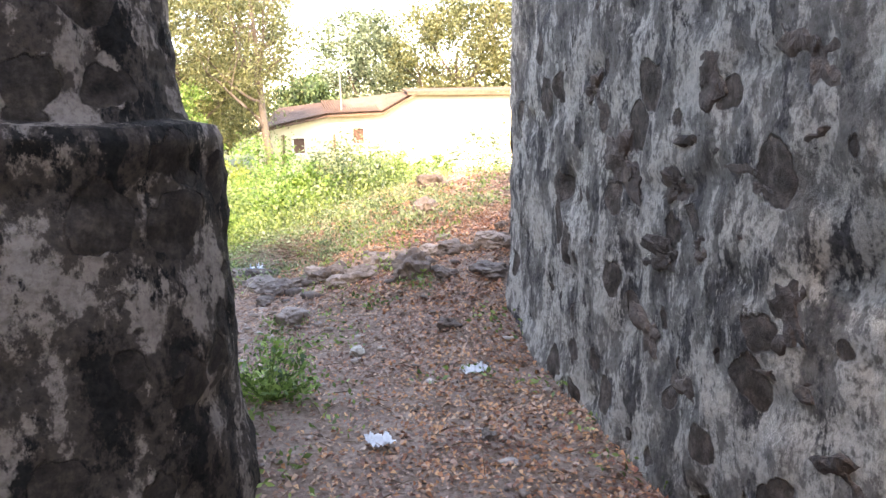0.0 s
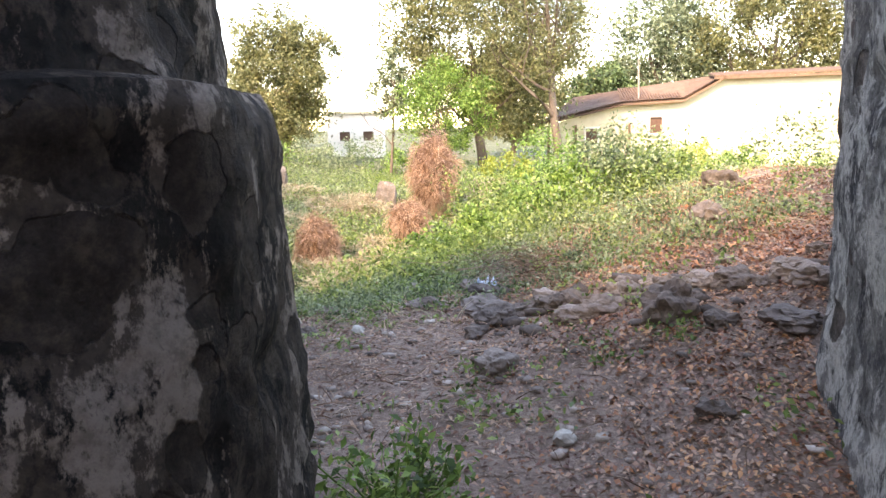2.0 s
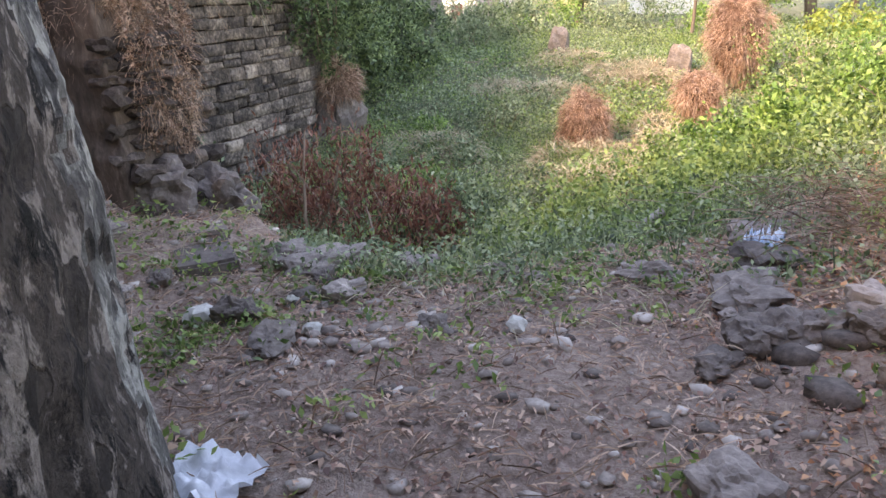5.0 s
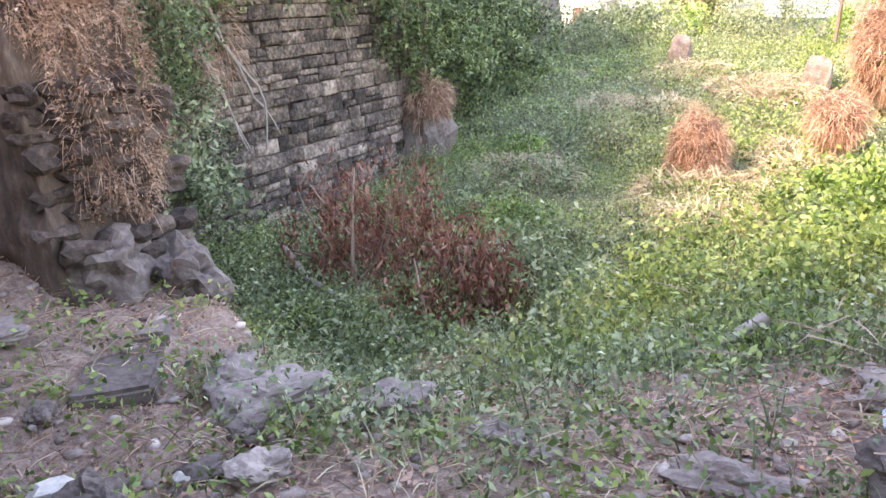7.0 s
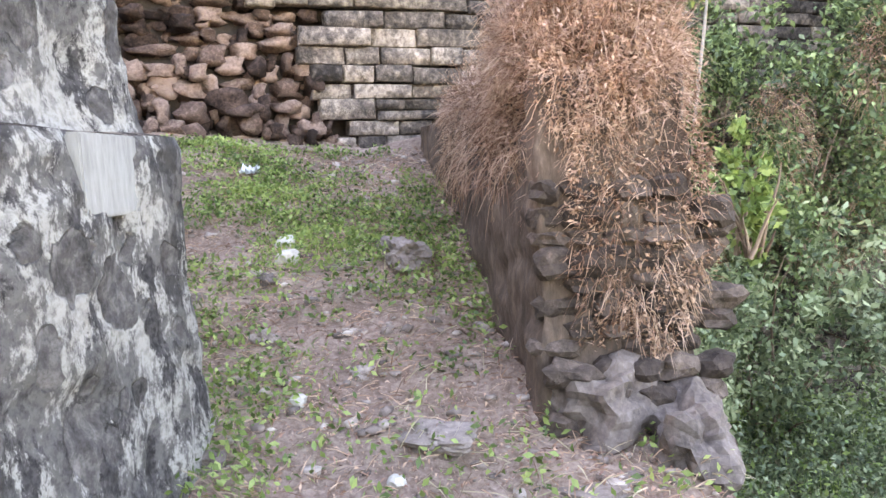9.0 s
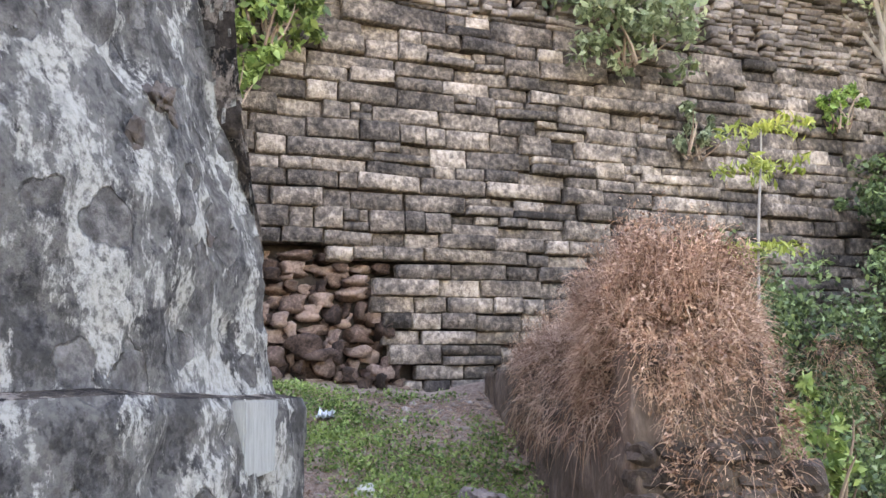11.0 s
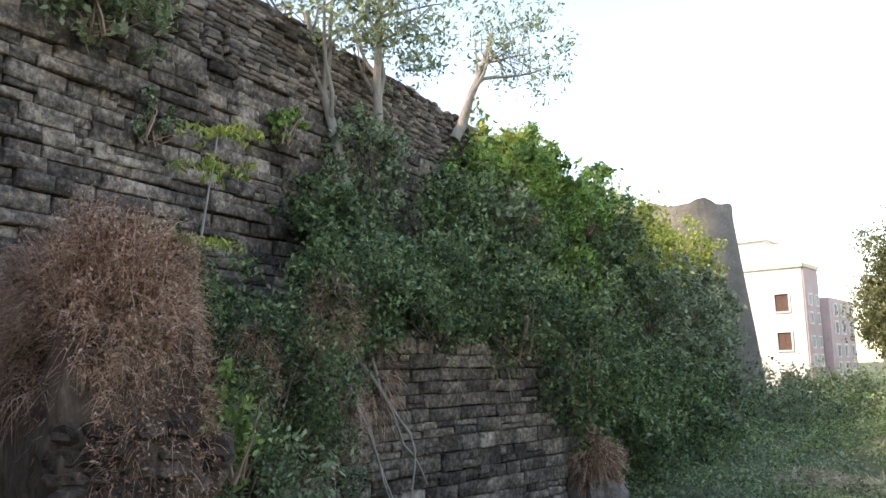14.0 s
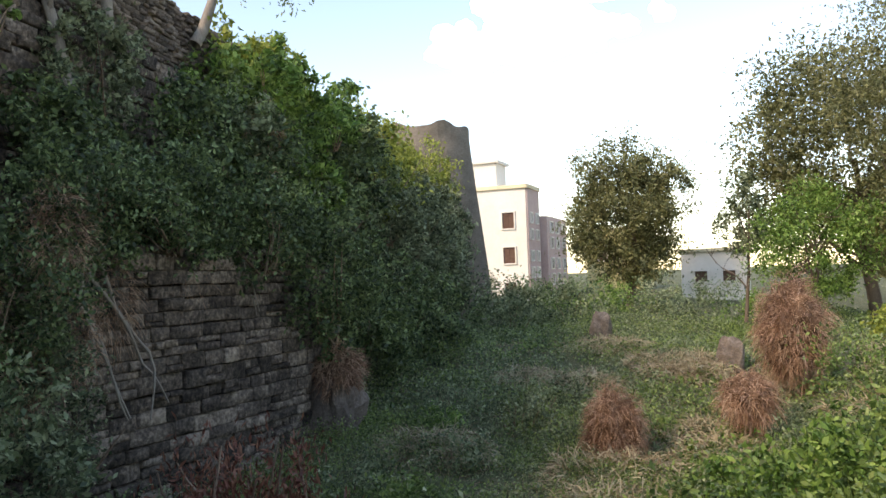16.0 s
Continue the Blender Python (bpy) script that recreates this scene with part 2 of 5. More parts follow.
def box_bm(size, centre=(0, 0, 0), bevel=0.0, bm=None):
    bm = bm or bmesh.new()
    r = bmesh.ops.create_cube(bm, size=1.0, matrix=Matrix.Translation(centre) @ Matrix.Diagonal((*size, 1)))
    if bevel:
        es = list({e for v in r["verts"] for e in v.link_edges})
        bmesh.ops.bevel(bm, geom=es, offset=bevel, segments=2, affect="EDGES")
    return bm


def boxes(rows, material_name=None):
    bm = bmesh.new()
    for size, centre in rows:
        box_bm(size, centre, 0, bm)
    return bm


def leaves(P, size, aspect=0.5, up=0.3, rng=None, droop=0.0):
    """Small folded leaves at the points P."""
    rng = rng or np.random.default_rng(1)
    n = len(P)
    d = rng.normal(size=(n, 3))
    d[:, 2] -= droop
    d /= np.linalg.norm(d, axis=1)[:, None]
    q = rng.normal(size=(n, 3))
    q[:, 2] += up
    w = np.cross(d, q)
    w /= np.linalg.norm(w, axis=1)[:, None] + 1e-9
    nn = np.cross(w, d)
    s = size * rng.uniform(0.55, 1.35, n)[:, None]
    V = np.stack([P - d * s * 0.5, P + w * s * aspect * 0.5 + nn * s * 0.1, P + d * s * 0.5, P - w * s * aspect * 0.5 + nn * s * 0.1], 1).reshape(-1, 3)
    return V, np.arange(4 * n).reshape(n, 4)


def blades(P, D, length, width, sag=0.5, rng=None):
    """Thin strips of two quads that start at P along D and sag."""
    rng = rng or np.random.default_rng(2)
    n = len(P)
    D = D / (np.linalg.norm(D, axis=1)[:, None] + 1e-9)
    ln = length * rng.uniform(0.5, 1.4, n)[:, None]
    w = np.cross(D, rng.normal(size=(n, 3)))
    w /= np.linalg.norm(w, axis=1)[:, None] + 1e-9
    w *= width * 0.5
    g = np.array([0, 0, -1.0])
    m1 = P + D * ln * 0.5 + g * ln * sag * 0.12
    m2 = P + D * ln + g * ln * sag * 0.5
    V = np.stack([P - w, P + w, m1 + w, m1 - w, m2 + w * 0.3, m2 - w * 0.3], 1).reshape(-1, 3)
    b = np.arange(n)[:, None] * 6
    F = np.concatenate([b + np.array([[0, 1, 2, 3]]), b + np.array([[3, 2, 4, 5]])], 0)
    return V, F


def joined(pieces):
    vs, fs, k = [], [], 0
    for v, f in pieces:
        vs.append(v)
        fs.append(f + k)
        k += len(v)
    return np.concatenate(vs), np.concatenate(fs)


def tube(points, radii, sides=7):
    """A tapered limb along a line of points."""
    pts = [Vector(p) for p in points]
    V, F = [], []
    for i, p in enumerate(pts):
        d = (pts[min(i + 1, len(pts) - 1)] - pts[max(i - 1, 0)]).normalized()
        a = d.orthogonal().normalized()
        b = d.cross(a)
        for k in range(sides):
            t = 2 * math.pi * k / sides
            V.append(p + (a * math.cos(t) + b * math.sin(t)) * radii[i])
    for i in range(len(pts) - 1):
        for k in range(sides):
            k2 = (k + 1) % sides
            F.append((i * sides + k, i * sides + k2, (i + 1) * sides + k2, (i + 1) * sides + k))
    return np.array(V), np.array(F)


def wander(p, d, length, r0, r1, rng, wiggle=0.15, n=6, rise=0.05):
    pts, rr = [np.array(p, float)], [r0]
    d = np.array(d, float)
    for i in range(n):
        d = d / np.linalg.norm(d) + rng.normal(size=3) * wiggle + np.array([0, 0, rise])
        d /= np.linalg.norm(d)
        pts.append(pts[-1] + d * length / n)
        rr.append(r0 + (r1 - r0) * (i + 1) / n)
    return pts, rr, d


def blob_points(rng, n, centre, radius, shell=0.55):
    d = rng.normal(size=(n, 3))
    d /= np.linalg.norm(d, axis=1)[:, None]
    r = (shell + (1 - shell) * rng.random(n)) ** 0.7
    return np.array(centre) + d * r[:, None] * np.array(radius)


def clumps(rng, n, centre, radius, count, clump=0.22, shell=0.4):
    """Leaf places in many small clumps spread through a crown, so that it has gaps and an uneven outline."""
    c = blob_points(rng, count, centre, radius, shell)
    c += rng.normal(size=c.shape) * np.array(radius) * 0.08
    pick = rng.integers(0, count, n)
    rad = clump * float(np.mean(radius)) * rng.uniform(0.5, 1.3, count)
    return c[pick] + rng.normal(size=(n, 3)) * rad[pick][:, None] * 0.55


def S(a, b, x):
    t = min(1.0, max(0.0, (x - a) / (b - a)))
    return t * t * (3 - 2 * t)


def fort_x(y):
    return -5.2 - 0.27 * (y - 7)


def ground_z(x, y):
    """Height of the ground: the gate's floor, the causeway that climbs to the fort wall, the ditch, the leafy bank."""
    path = 0.3 * max(0.0, 0.25 - x) * S(1.5, 3.5, y + (0.25 - x)) if x < 0.25 else 0.0
    path = min(path, 1.75) + 0.16 * max(0.0, 7 - y) * S(-3.0, -4.6, x)
    deep = S(10, 16, y)
    bottom = (-1.3 - 0.5 * deep) * (1 - S(-0.5 + 2 * deep, 5.0 + 2.5 * deep, x)) + min(0.75, 0.085 * max(0.0, y - 19.5))
    bottom = min(bottom, -0.35 * deep) - 0.8 * S(3.0, 7.0, x) * S(12, 20, y) + 0.35 * S(-1.5, -5.0, x) * S(14, 18, y)
    edge = 8.35 if x < -0.6 else 8.35 - 1.1 * S(-0.6, 1.2, x)
    wide = 0.35 + 3.2 * S(-0.6, 1.6, x)
    k = S(edge, edge + wide, y)
    bank = min(0.92, 0.27 * max(0.0, x - 2.85)) * S(3.8, 6.2, y)
    bank *= 1 - S(9.5, 15, y)
    far = 1 - 0.8 * S(45, 90, y)
    n = noise.noise((x * 0.7, y * 0.7, 3.0)) * 0.07 + noise.noise((x * 5.3, y * 5.3, 2.0)) * 0.022 + noise.noise((x * 2.7, y * 2.7, 7.0)) * 0.03 + noise.noise((x * 0.22, y * 0.22, 1.0)) * 0.25 * S(12, 20, y)
    return (path * (1 - k) + bottom * k + bank) * far + n


def on_ground(rng, n, x0, x1, y0, y1, keep=None):
    P = np.column_stack([rng.uniform(x0, x1, n), rng.uniform(y0, y1, n), np.zeros(n)])
    if keep is not None:
        P = P[[keep(p[0], p[1]) for p in P]]
    P[:, 2] = [ground_z(p[0], p[1]) for p in P]
    return P


# ---- ground ----
def steps(a, b, s):
    return list(np.arange(a, b, s))


gx = [-900, -400, -200, -110, -70, -50, -38, -30, -24, -20, -17, -14.5, -12.5, -11] + steps(-10, 10, 0.1) + [10.5, 11.5, 13, 15, 18, 22, 27, 34, 45, 60, 90, 150, 300, 900]
gy = [-900, -300, -120, -60, -30, -15, -9, -6, -4, -3, -2] + steps(-1.2, 16, 0.1) + steps(16, 40, 0.4) + [41, 43, 46, 50, 55, 62, 70, 85, 110, 150, 250, 500, 1200]
gv = np.array([(x, y, ground_z(x, y)) for y in gy for x in gx])
nx = len(gx)
gf = np.array([(j * nx + i, j * nx + i + 1, (j + 1) * nx + i + 1, (j + 1) * nx + i) for j in range(len(gy) - 1) for i in range(nx - 1)])
ground = tagged(part_np("ground", gv, gf, M_GROUND, soft=True), "trodden brown earth sloping into an overgrown ditch", "ground", kind="structure")

ground.data.materials.append(M_DITCH)
gc = gv[gf].mean(axis=1)
ground.data.polygons.foreach_set("material_index", np.array([1 if y - 0.5 * max(0.0, x - 2.4) + noise.noise((x * 1.3, y * 1.3, 4)) * 1.1 > (8.5 if x < -0.5 else 9.4) else 0 for x, y, z in gc], dtype=np.int32))


# ---- gate pier and gate wall ----
def outline_wall(name, outline, heights, material, rough_amp, step=0.036, cap=True, closed=True):
    """A battered wall body: an outline in plan, rounded by sampling, lofted through (height, inset) levels and roughened."""
    pts = [Vector(p) for p in outline]
    n = len(pts)
    dense = []
    for i in range(n if closed else n - 1):
        p0, p1, p2, p3 = (pts[(i + k) % n] for k in (-1, 0, 1, 2))
        if not closed:
            p0 = pts[max(i - 1, 0)]
            p3 = pts[min(i + 2, n - 1)]
        m = max(2, int((p2 - p1).length / step))
        for k in range(m):
            t = k / m
            dense.append(0.5 * ((2 * p1) + (p2 - p0) * t + (2 * p0 - 5 * p1 + 4 * p2 - p3) * t * t + (3 * p1 - p0 - 3 * p2 + p3) * t ** 3))
    if not closed:
        dense.append(pts[-1])
    m = len(dense)
    cx = sum((p for p in dense), Vector((0, 0))) / m
    V, F = [], []
    levels = []
    for (z0, i0), (z1, i1) in zip(heights, heights[1:]):
        k = max(1, int(math.hypot(z1 - z0, (i1 - i0)) / step))
        levels += [(z0 + (z1 - z0) * j / k, i0 + (i1 - i0) * j / k) for j in range(k)]
    levels.append(heights[-1])
    for z, inset in levels:
        for i, p in enumerate(dense):
            tan = dense[(i + 1) % m] - dense[i - 1] if closed or 0 < i < m - 1 else dense[min(i + 1, m - 1)] - dense[max(i - 1, 0)]
            nrm = Vector((tan.y, -tan.x)).normalized()
            q = Vector((p.x, p.y, z))
            d = noise.noise(q * 1.6) * 0.9 + noise.noise(q * 5.0) * 0.4 + noise.noise(q * 13.0) * 0.3 + noise.noise(q * 27.0) * 0.16
            pits = noise.noise(q * Vector((3.4, 3.4, 4.2)) + Vector((5, 1, 2)))
            d -= max(0.0, pits - 0.18) * 2.2
            o = p + nrm * (d * rough_amp - inset)
            V.append((o.x, o.y, z + noise.noise(q * 2.3) * 0.02))
    rows = len(levels)
    wrap = m if closed else m - 1
    for j in range(rows - 1):
        for i in range(wrap):
            i2 = (i + 1) % m
            F.append((j * m + i, j * m + i2, (j + 1) * m + i2, (j + 1) * m + i))
    if cap and closed:
        V.append((cx.x, cx.y, levels[-1][0] + 0.05))
        for i in range(m):
            F.append((rows * m, (rows - 1) * m + i, (rows - 1) * m + (i + 1) % m, rows * m))
    me = bpy.data.meshes.new(name)
    me.from_pydata([tuple(v) for v in V], [], [tuple(dict.fromkeys(f)) for f in F])
    me.materials.append(material)
    return smooth(me)


PIER = [(-0.82, 6.12), (-0.95, 4.6), (-0.9, 2.9), (0.4, 2.55), (1.55, 2.75), (1.98, 3.08), (2.1, 3.5), (2.04, 4.15), (1.78, 4.85), (1.2, 5.6), (0.5, 6.0), (-0.15, 6.12)]
pier = tagged(new("gate_pier", outline_wall("gate_pier", PIER, [(-0.3, -0.07), (0.4, -0.02), (1.2, 0.02), (1.49, 0.035), (1.54, 0.06), (1.56, 0.17), (1.7, 0.19), (2.2, 0.22), (3.0, 0.4), (4.6, 0.62)], M_DARKPLASTER, 0.045)),
              "dark plastered rubble gate pier with a ledge at shoulder height", "gate pier", kind="structure")
# faces towards +y take the paler grey plaster, the rest stay dark
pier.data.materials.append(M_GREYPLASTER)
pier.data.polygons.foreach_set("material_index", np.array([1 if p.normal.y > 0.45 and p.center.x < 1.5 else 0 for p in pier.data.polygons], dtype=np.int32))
GATE = list(reversed([(2.6, -2.6), (2.95, -0.6), (3.36, 1.4), (3.66, 2.5), (3.94, 3.6), (4.18, 4.5), (4.4, 5.12), (4.75, 5.42), (5.4, 5.5), (7.5, 5.3), (7.5, -2.6)]))
gate = tagged(new("gate_wall", outline_wall("gate_wall", GATE, [(-0.3, -0.03), (0.5, 0.0), (5.0, 0.05)], M_PLASTER, 0.035)),
              "streaked whitewashed rubble wall beside the gateway", "wall", kind="structure")


def rock_mesh(name, seed, flat=0.7, material=None, rugged=0.28, cuts=2, square=0.28):
    bm = bmesh.new()
    bmesh.ops.create_icosphere(bm, subdivisions=cuts, radius=0.5)
    off = Vector((seed * 7.3, seed * 3.1, seed * 1.7))
    for v in bm.verts:
        d = v.co.normalized()
        k = 1 + rugged * noise.noise(d * 1.4 + off) * 1.6 + rugged * 0.5 * noise.noise(d * 3.7 + off) - rugged * 0.8 * abs(noise.noise(d * 2.6 + off)) + rugged * 0.22 * noise.noise(d * 9 + off)
        c = max(abs(d.x), abs(d.y), abs(d.z))
        v.co = d * 0.5 * k * (1 - square + square / c)
        v.co.z *= flat
    me = bpy.data.meshes.new(name)
    bm.to_mesh(me)
    bm.free()
    me.materials.append(material or M_ROCK)
    return me


def wall_stone(owner, place, normal, size, me):
    """A stone of the rubble core that shows through the plaster."""
    nrm = Vector(normal).normalized()
    rot = nrm.to_track_quat("X", "Z").to_matrix().to_4x4()
    ob = put(new("stone", me), owner)
    ob.matrix_basis = Matrix.Translation(place) @ rot @ Matrix.Diagonal((0.075, size[0], size[1], 1))
    return ob


# ---- fort wall ----
ANG = math.atan(0.27)
FU = Vector((-math.sin(ANG), math.cos(ANG), 0))
FN = Vector((math.cos(ANG), math.sin(ANG), 0))
FORT_M = Matrix.Translation((-5.2, 7.0, 0)) @ Matrix.Rotation(ANG, 4, "Z")


def block_mesh(name, seed, material):
    """A squared stone, 1 x 1 x 1, its face towards +x uneven, with worn edges."""
    rng = np.random.default_rng(seed)
    t = np.array([-0.5, -0.44, 0.44, 0.5]) + rng.normal(size=4) * 0.008
    V = []
    for k, z in enumerate(t):
        for i, y in enumerate(t):
            rim = i in (0, 3) or k in (0, 3)
            x = -0.1 - 0.14 * rng.random() if rim else 0.0 + rng.normal() * 0.1
            V.append((x, y * (0.955 + 0.045 * rng.random()), z * (0.9 + 0.1 * rng.random())))
    F = [(k * 4 + i, k * 4 + i + 1, k * 4 + i + 5, k * 4 + i + 4) for k in range(3) for i in range(3)]
    ring = [0, 1, 2, 3, 7, 11, 15, 14, 13, 12, 8, 4]
    b = len(V)
    for r in ring:
        V.append((-1.0, V[r][1], V[r][2]))
    for a in range(12):
        c = (a + 1) % 12
        F.append((ring[c], ring[a], b + a, b + c))
    return np.array(V), np.array(F)


BLOCKS = [block_mesh("block", s, M_ASHLAR) for s in range(14)]
BLOCK_ME = [smooth(mesh_np("ashlar_block", v, f, M_ASHLAR)) for v, f in BLOCKS]


def courses(z0, z1, s0, s1, rng, hmin, hmax, lmin, lmax):
    """Courses of squared stones: (s centre, z centre, length, height)."""
    z = z0
    while z < z1 - 0.04:
        h = min(rng.uniform(hmin, hmax), z1 - z)
        s = s0 - rng.uniform(0, lmax)
        while s < s1:
            ln = rng.uniform(lmin, lmax) * (1 + 0.6 * (rng.random() < 0.15))
            if h > 0.2 and rng.random() < 0.28:
                cut = h * rng.uniform(0.4, 0.6)
                yield s + ln / 2, z + cut / 2, ln, cut
                half = ln * rng.uniform(0.35, 0.65)
                yield s + half / 2, z + (cut + h) / 2, half, h - cut
                yield s + (ln + half) / 2, z + (cut + h) / 2, ln - half, h - cut
            else:
                yield s + ln / 2, z + h / 2 + rng.normal() * 0.008, ln, h
            s += ln
        z += h


def ashlar(owner, M, rows, near, hole=None, material=M_ASHLAR):
    """Lays stones on the owner: those that pass near() as pieces of their own, the rest joined."""
    rng = np.random.default_rng(7)
    rest = []
    for s, z, ln, h in rows:
        if hole is not None and hole(s, z):
            continue
        k = int(rng.integers(0, len(BLOCKS)))
        out = rng.normal() * 0.028
        m = M @ Matrix.Translation((out, s, z)) @ Matrix.Rotation(rng.normal() * 0.018, 4, "X") @ Matrix.Rotation(rng.normal() * 0.03, 4, "Z") @ Matrix.Diagonal((0.16, ln - 0.004, (h - 0.002) * rng.uniform(0.96, 1.03), 1))
        if near(s, z):
            ob = put(new("stone_block", BLOCK_ME[k]), owner)
            ob.matrix_basis = m
        else:
            v = np.c_[BLOCKS[k][0], np.ones(len(BLOCKS[k][0]))] @ np.array(m).T
            rest.append((v[:, :3], BLOCKS[k][1]))
    if rest:
        v, f = joined(rest)
        tagged(part_np("stonework", v, f, M_FARBLOCK, owner, soft=True), kind="stuff")


M_FARBLOCK = mat("weathered_ashlar", [(0.38, (0.024, 0.019, 0.016)), (0.46, (0.075, 0.06, 0.05)), (0.53, (0.165, 0.13, 0.105)), (0.6, (0.34, 0.27, 0.215)), (0.72, (0.58, 0.48, 0.39))], scale=1.1, fine=12, bump=1.0, mix=0.5, island=0.045, dist=0.07)

fort = tagged(part("fort_wall", boxes([((2.4, 50, 8.8), (-1.5, 12, 2.7)), ((0.3, 50, 3.2), (-0.26, 12, -0.1)), ((0.3, 50, 2.85), (-0.26, 12, 4.57))]), M_MORTAR),
              "tall dark fort wall of coursed basalt blocks with rubble parapet", "fort wall", kind="structure")
fort.matrix_basis = FORT_M


def in_niche(s, z):
    """The place at the foot of the wall where the facing has fallen out."""
    if z > 3.08 or z < 1.4 or s < -2.6:
        return False
    return s < (-1.0 if z > 2.9 else (-0.35 if z > 2.0 else -0.1))


rngw = np.random.default_rng(11)
wall_rows = list(courses(-1.4, 3.1, -3.2, 11.5, rngw, 0.14, 0.26, 0.22, 0.8)) + list(courses(3.1, 5.97, -3.2, 11.5, rngw, 0.13, 0.3, 0.2, 0.85))
wall_rows += list(courses(-1.4, 5.97, 11.5, 32, rngw, 0.28, 0.36, 0.5, 1.0)) + list(courses(1.0, 5.97, -9.5, -3.2, rngw, 0.28, 0.36, 0.5, 1.0))
PIECES = []
PIECES.append(lambda: ashlar(fort, Matrix.Identity(4), wall_rows, lambda s, z: -2.4 < s < 2.0 and z > 1.6, in_niche))


def rubble(rng, cells, depth, M, material, owner, name, label=""):
    """Small rough stones, joined: cells of (s, z, length, height, outward)."""
    base = [rock_mesh("tmp", k + 40, 1.0, material, 0.5, 2, 0.72) for k in range(6)]
    arr = []
    for me in base:
        v = np.array([tuple(x.co) for x in me.vertices])
        f = np.array([tuple(p.vertices) for p in me.polygons])
        arr.append((v, f))
        bpy.data.meshes.remove(me)
    out = []
    for s, z, ln, h, o in cells:
        v, f = arr[int(rng.integers(0, 6))]
        w = v * np.array([depth, ln * 1.12, h * 1.15]) + np.array([o, s, z])
        w = np.c_[w, np.ones(len(w))] @ np.array(M).T
        out.append((w[:, :3], f))
    v, f = joined(out)
    return tagged(part_np(name, v, f, material, owner, label), kind="stuff")


cells = []
z = 5.97
while z < 7.25:
    h = rngw.uniform(0.06, 0.105)
    s = -9.0
    while s < 30:
        ln = rngw.uniform(0.12, 0.34)
        slot = False
        if 6.02 < z < 6.36 and s < 5:
            ahead = 0.46 - (s + 46) % 0.46
            if ahead < 0.1:
                slot, ln = True, ahead + 0.004
            elif ln > ahead - 0.1:
                ln = max(0.06, ahead - 0.099)
        top = 7.2 + 0.07 * noise.noise((s * 0.9, 0, 0)) + 0.05 * noise.noise((s * 4, 0, 0))
        if not slot and z < top:
            cells.append((s + ln / 2, z + h / 2, ln, h, -0.1 + rngw.normal() * 0.015))
        s += ln
    z += h
small = []
for s, z, ln, h, o in cells:
    bv, bf = BLOCKS[int(rngw.integers(0, 14))]
    small.append((bv * np.array([0.22, ln - 0.004, h * rngw.uniform(0.85, 1.02)]) + np.array([o + 0.1 + rngw.normal() * 0.02, s, z + rngw.normal() * 0.006]), bf))
v, f = joined(small)
tagged(part_np("parapet", v, f, M_RUBBLE, fort, "rough small-stone parapet"), kind="stuff")
cells = []
z = 1.45
while z < 3.05:
    h = rngw.uniform(0.1, 0.2)
    s = -2.7
    while s < 0:
        ln = rngw.uniform(0.12, 0.34)
        if in_niche(s + ln / 2, z + h / 2):
            for q in range(2):
                cells.append((s + ln * rngw.uniform(0.2, 0.8), z + h * rngw.uniform(0.2, 0.8), ln * rngw.uniform(0.6, 1.15), h * rngw.uniform(0.6, 1.2), -0.22 + rngw.normal() * 0.1 - 0.06 + 0.1 * (2.2 - z)))
        s += ln
    z += h
rubble(rngw, cells, 0.26, Matrix.Identity(4), M_REDRUB, fort, "rubble_core", "exposed reddish rubble core")

# lower retaining wall in front of it
RET_M = Matrix.Translation((-5.2, 14.5, 0))
retain = tagged(part("retaining_wall", boxes([((1.2, 7.4, 3.8), (-0.78, 0, 0.15))]), M_MORTAR), "grey coursed stone retaining wall rising from the ditch", "wall", kind="structure")
retain.matrix_basis = RET_M
ret_rows = list(courses(-1.6, 2.1, -3.6, 3.7, rngw, 0.18, 0.27, 0.28, 0.6))
PIECES.append(lambda: ashlar(retain, Matrix.Identity(4), ret_rows, lambda s, z: True))

M_FARWALL = mat("far_masonry", [(0.3, (0.1, 0.085, 0.07)), (0.55, (0.22, 0.185, 0.15)), (0.8, (0.36, 0.3, 0.25))], scale=0.8, fine=7, bump=0.8, dist=0.1, stretch=(1, 1, 1.8))
# unseen walls behind the walk, added to keep the sun off the gateway
back = tagged(part("sun_block_wall", boxes([((7.6, 1.2, 9.5), (-2.4, -3.2, 4.4)), ((1.2, 6.2, 9.5), (-4.6, -0.4, 4.4))]), M_FARWALL), "plain rough masonry wall added out of view to shade the gateway", "wall", kind="structure")

# far round bastion
def ring_wall(name, centre, levels, material, sides=40, jag=0.25):
    V, F = [], []
    for j, (z, r) in enumerate(levels):
        for i in range(sides):
            a = 2 * math.pi * i / sides
            zz = z + (jag * noise.noise((math.cos(a) * 2, math.sin(a) * 2, z)) * 2 if j == len(levels) - 1 else 0)
            rr = r + 0.12 * noise.noise((math.cos(a) * 3, math.sin(a) * 3, z * 0.8))
            V.append((centre[0] + rr * math.cos(a), centre[1] + rr * math.sin(a), zz))
    for j in range(len(levels) - 1):
        for i in range(sides):
            k = (i + 1) % sides
            F.append((j * sides + i, j * sides + k, (j + 1) * sides + k, (j + 1) * sides + i))
    V.append((centre[0], centre[1], levels[-1][0] - 0.3))
    me = bpy.data.meshes.new(name)
    me.from_pydata(V, [], F + [(len(V) - 1, (len(levels) - 1) * sides + i, (len(levels) - 1) * sides + (i + 1) % sides) for i in range(sides)])
    me.materials.append(material)
    return me


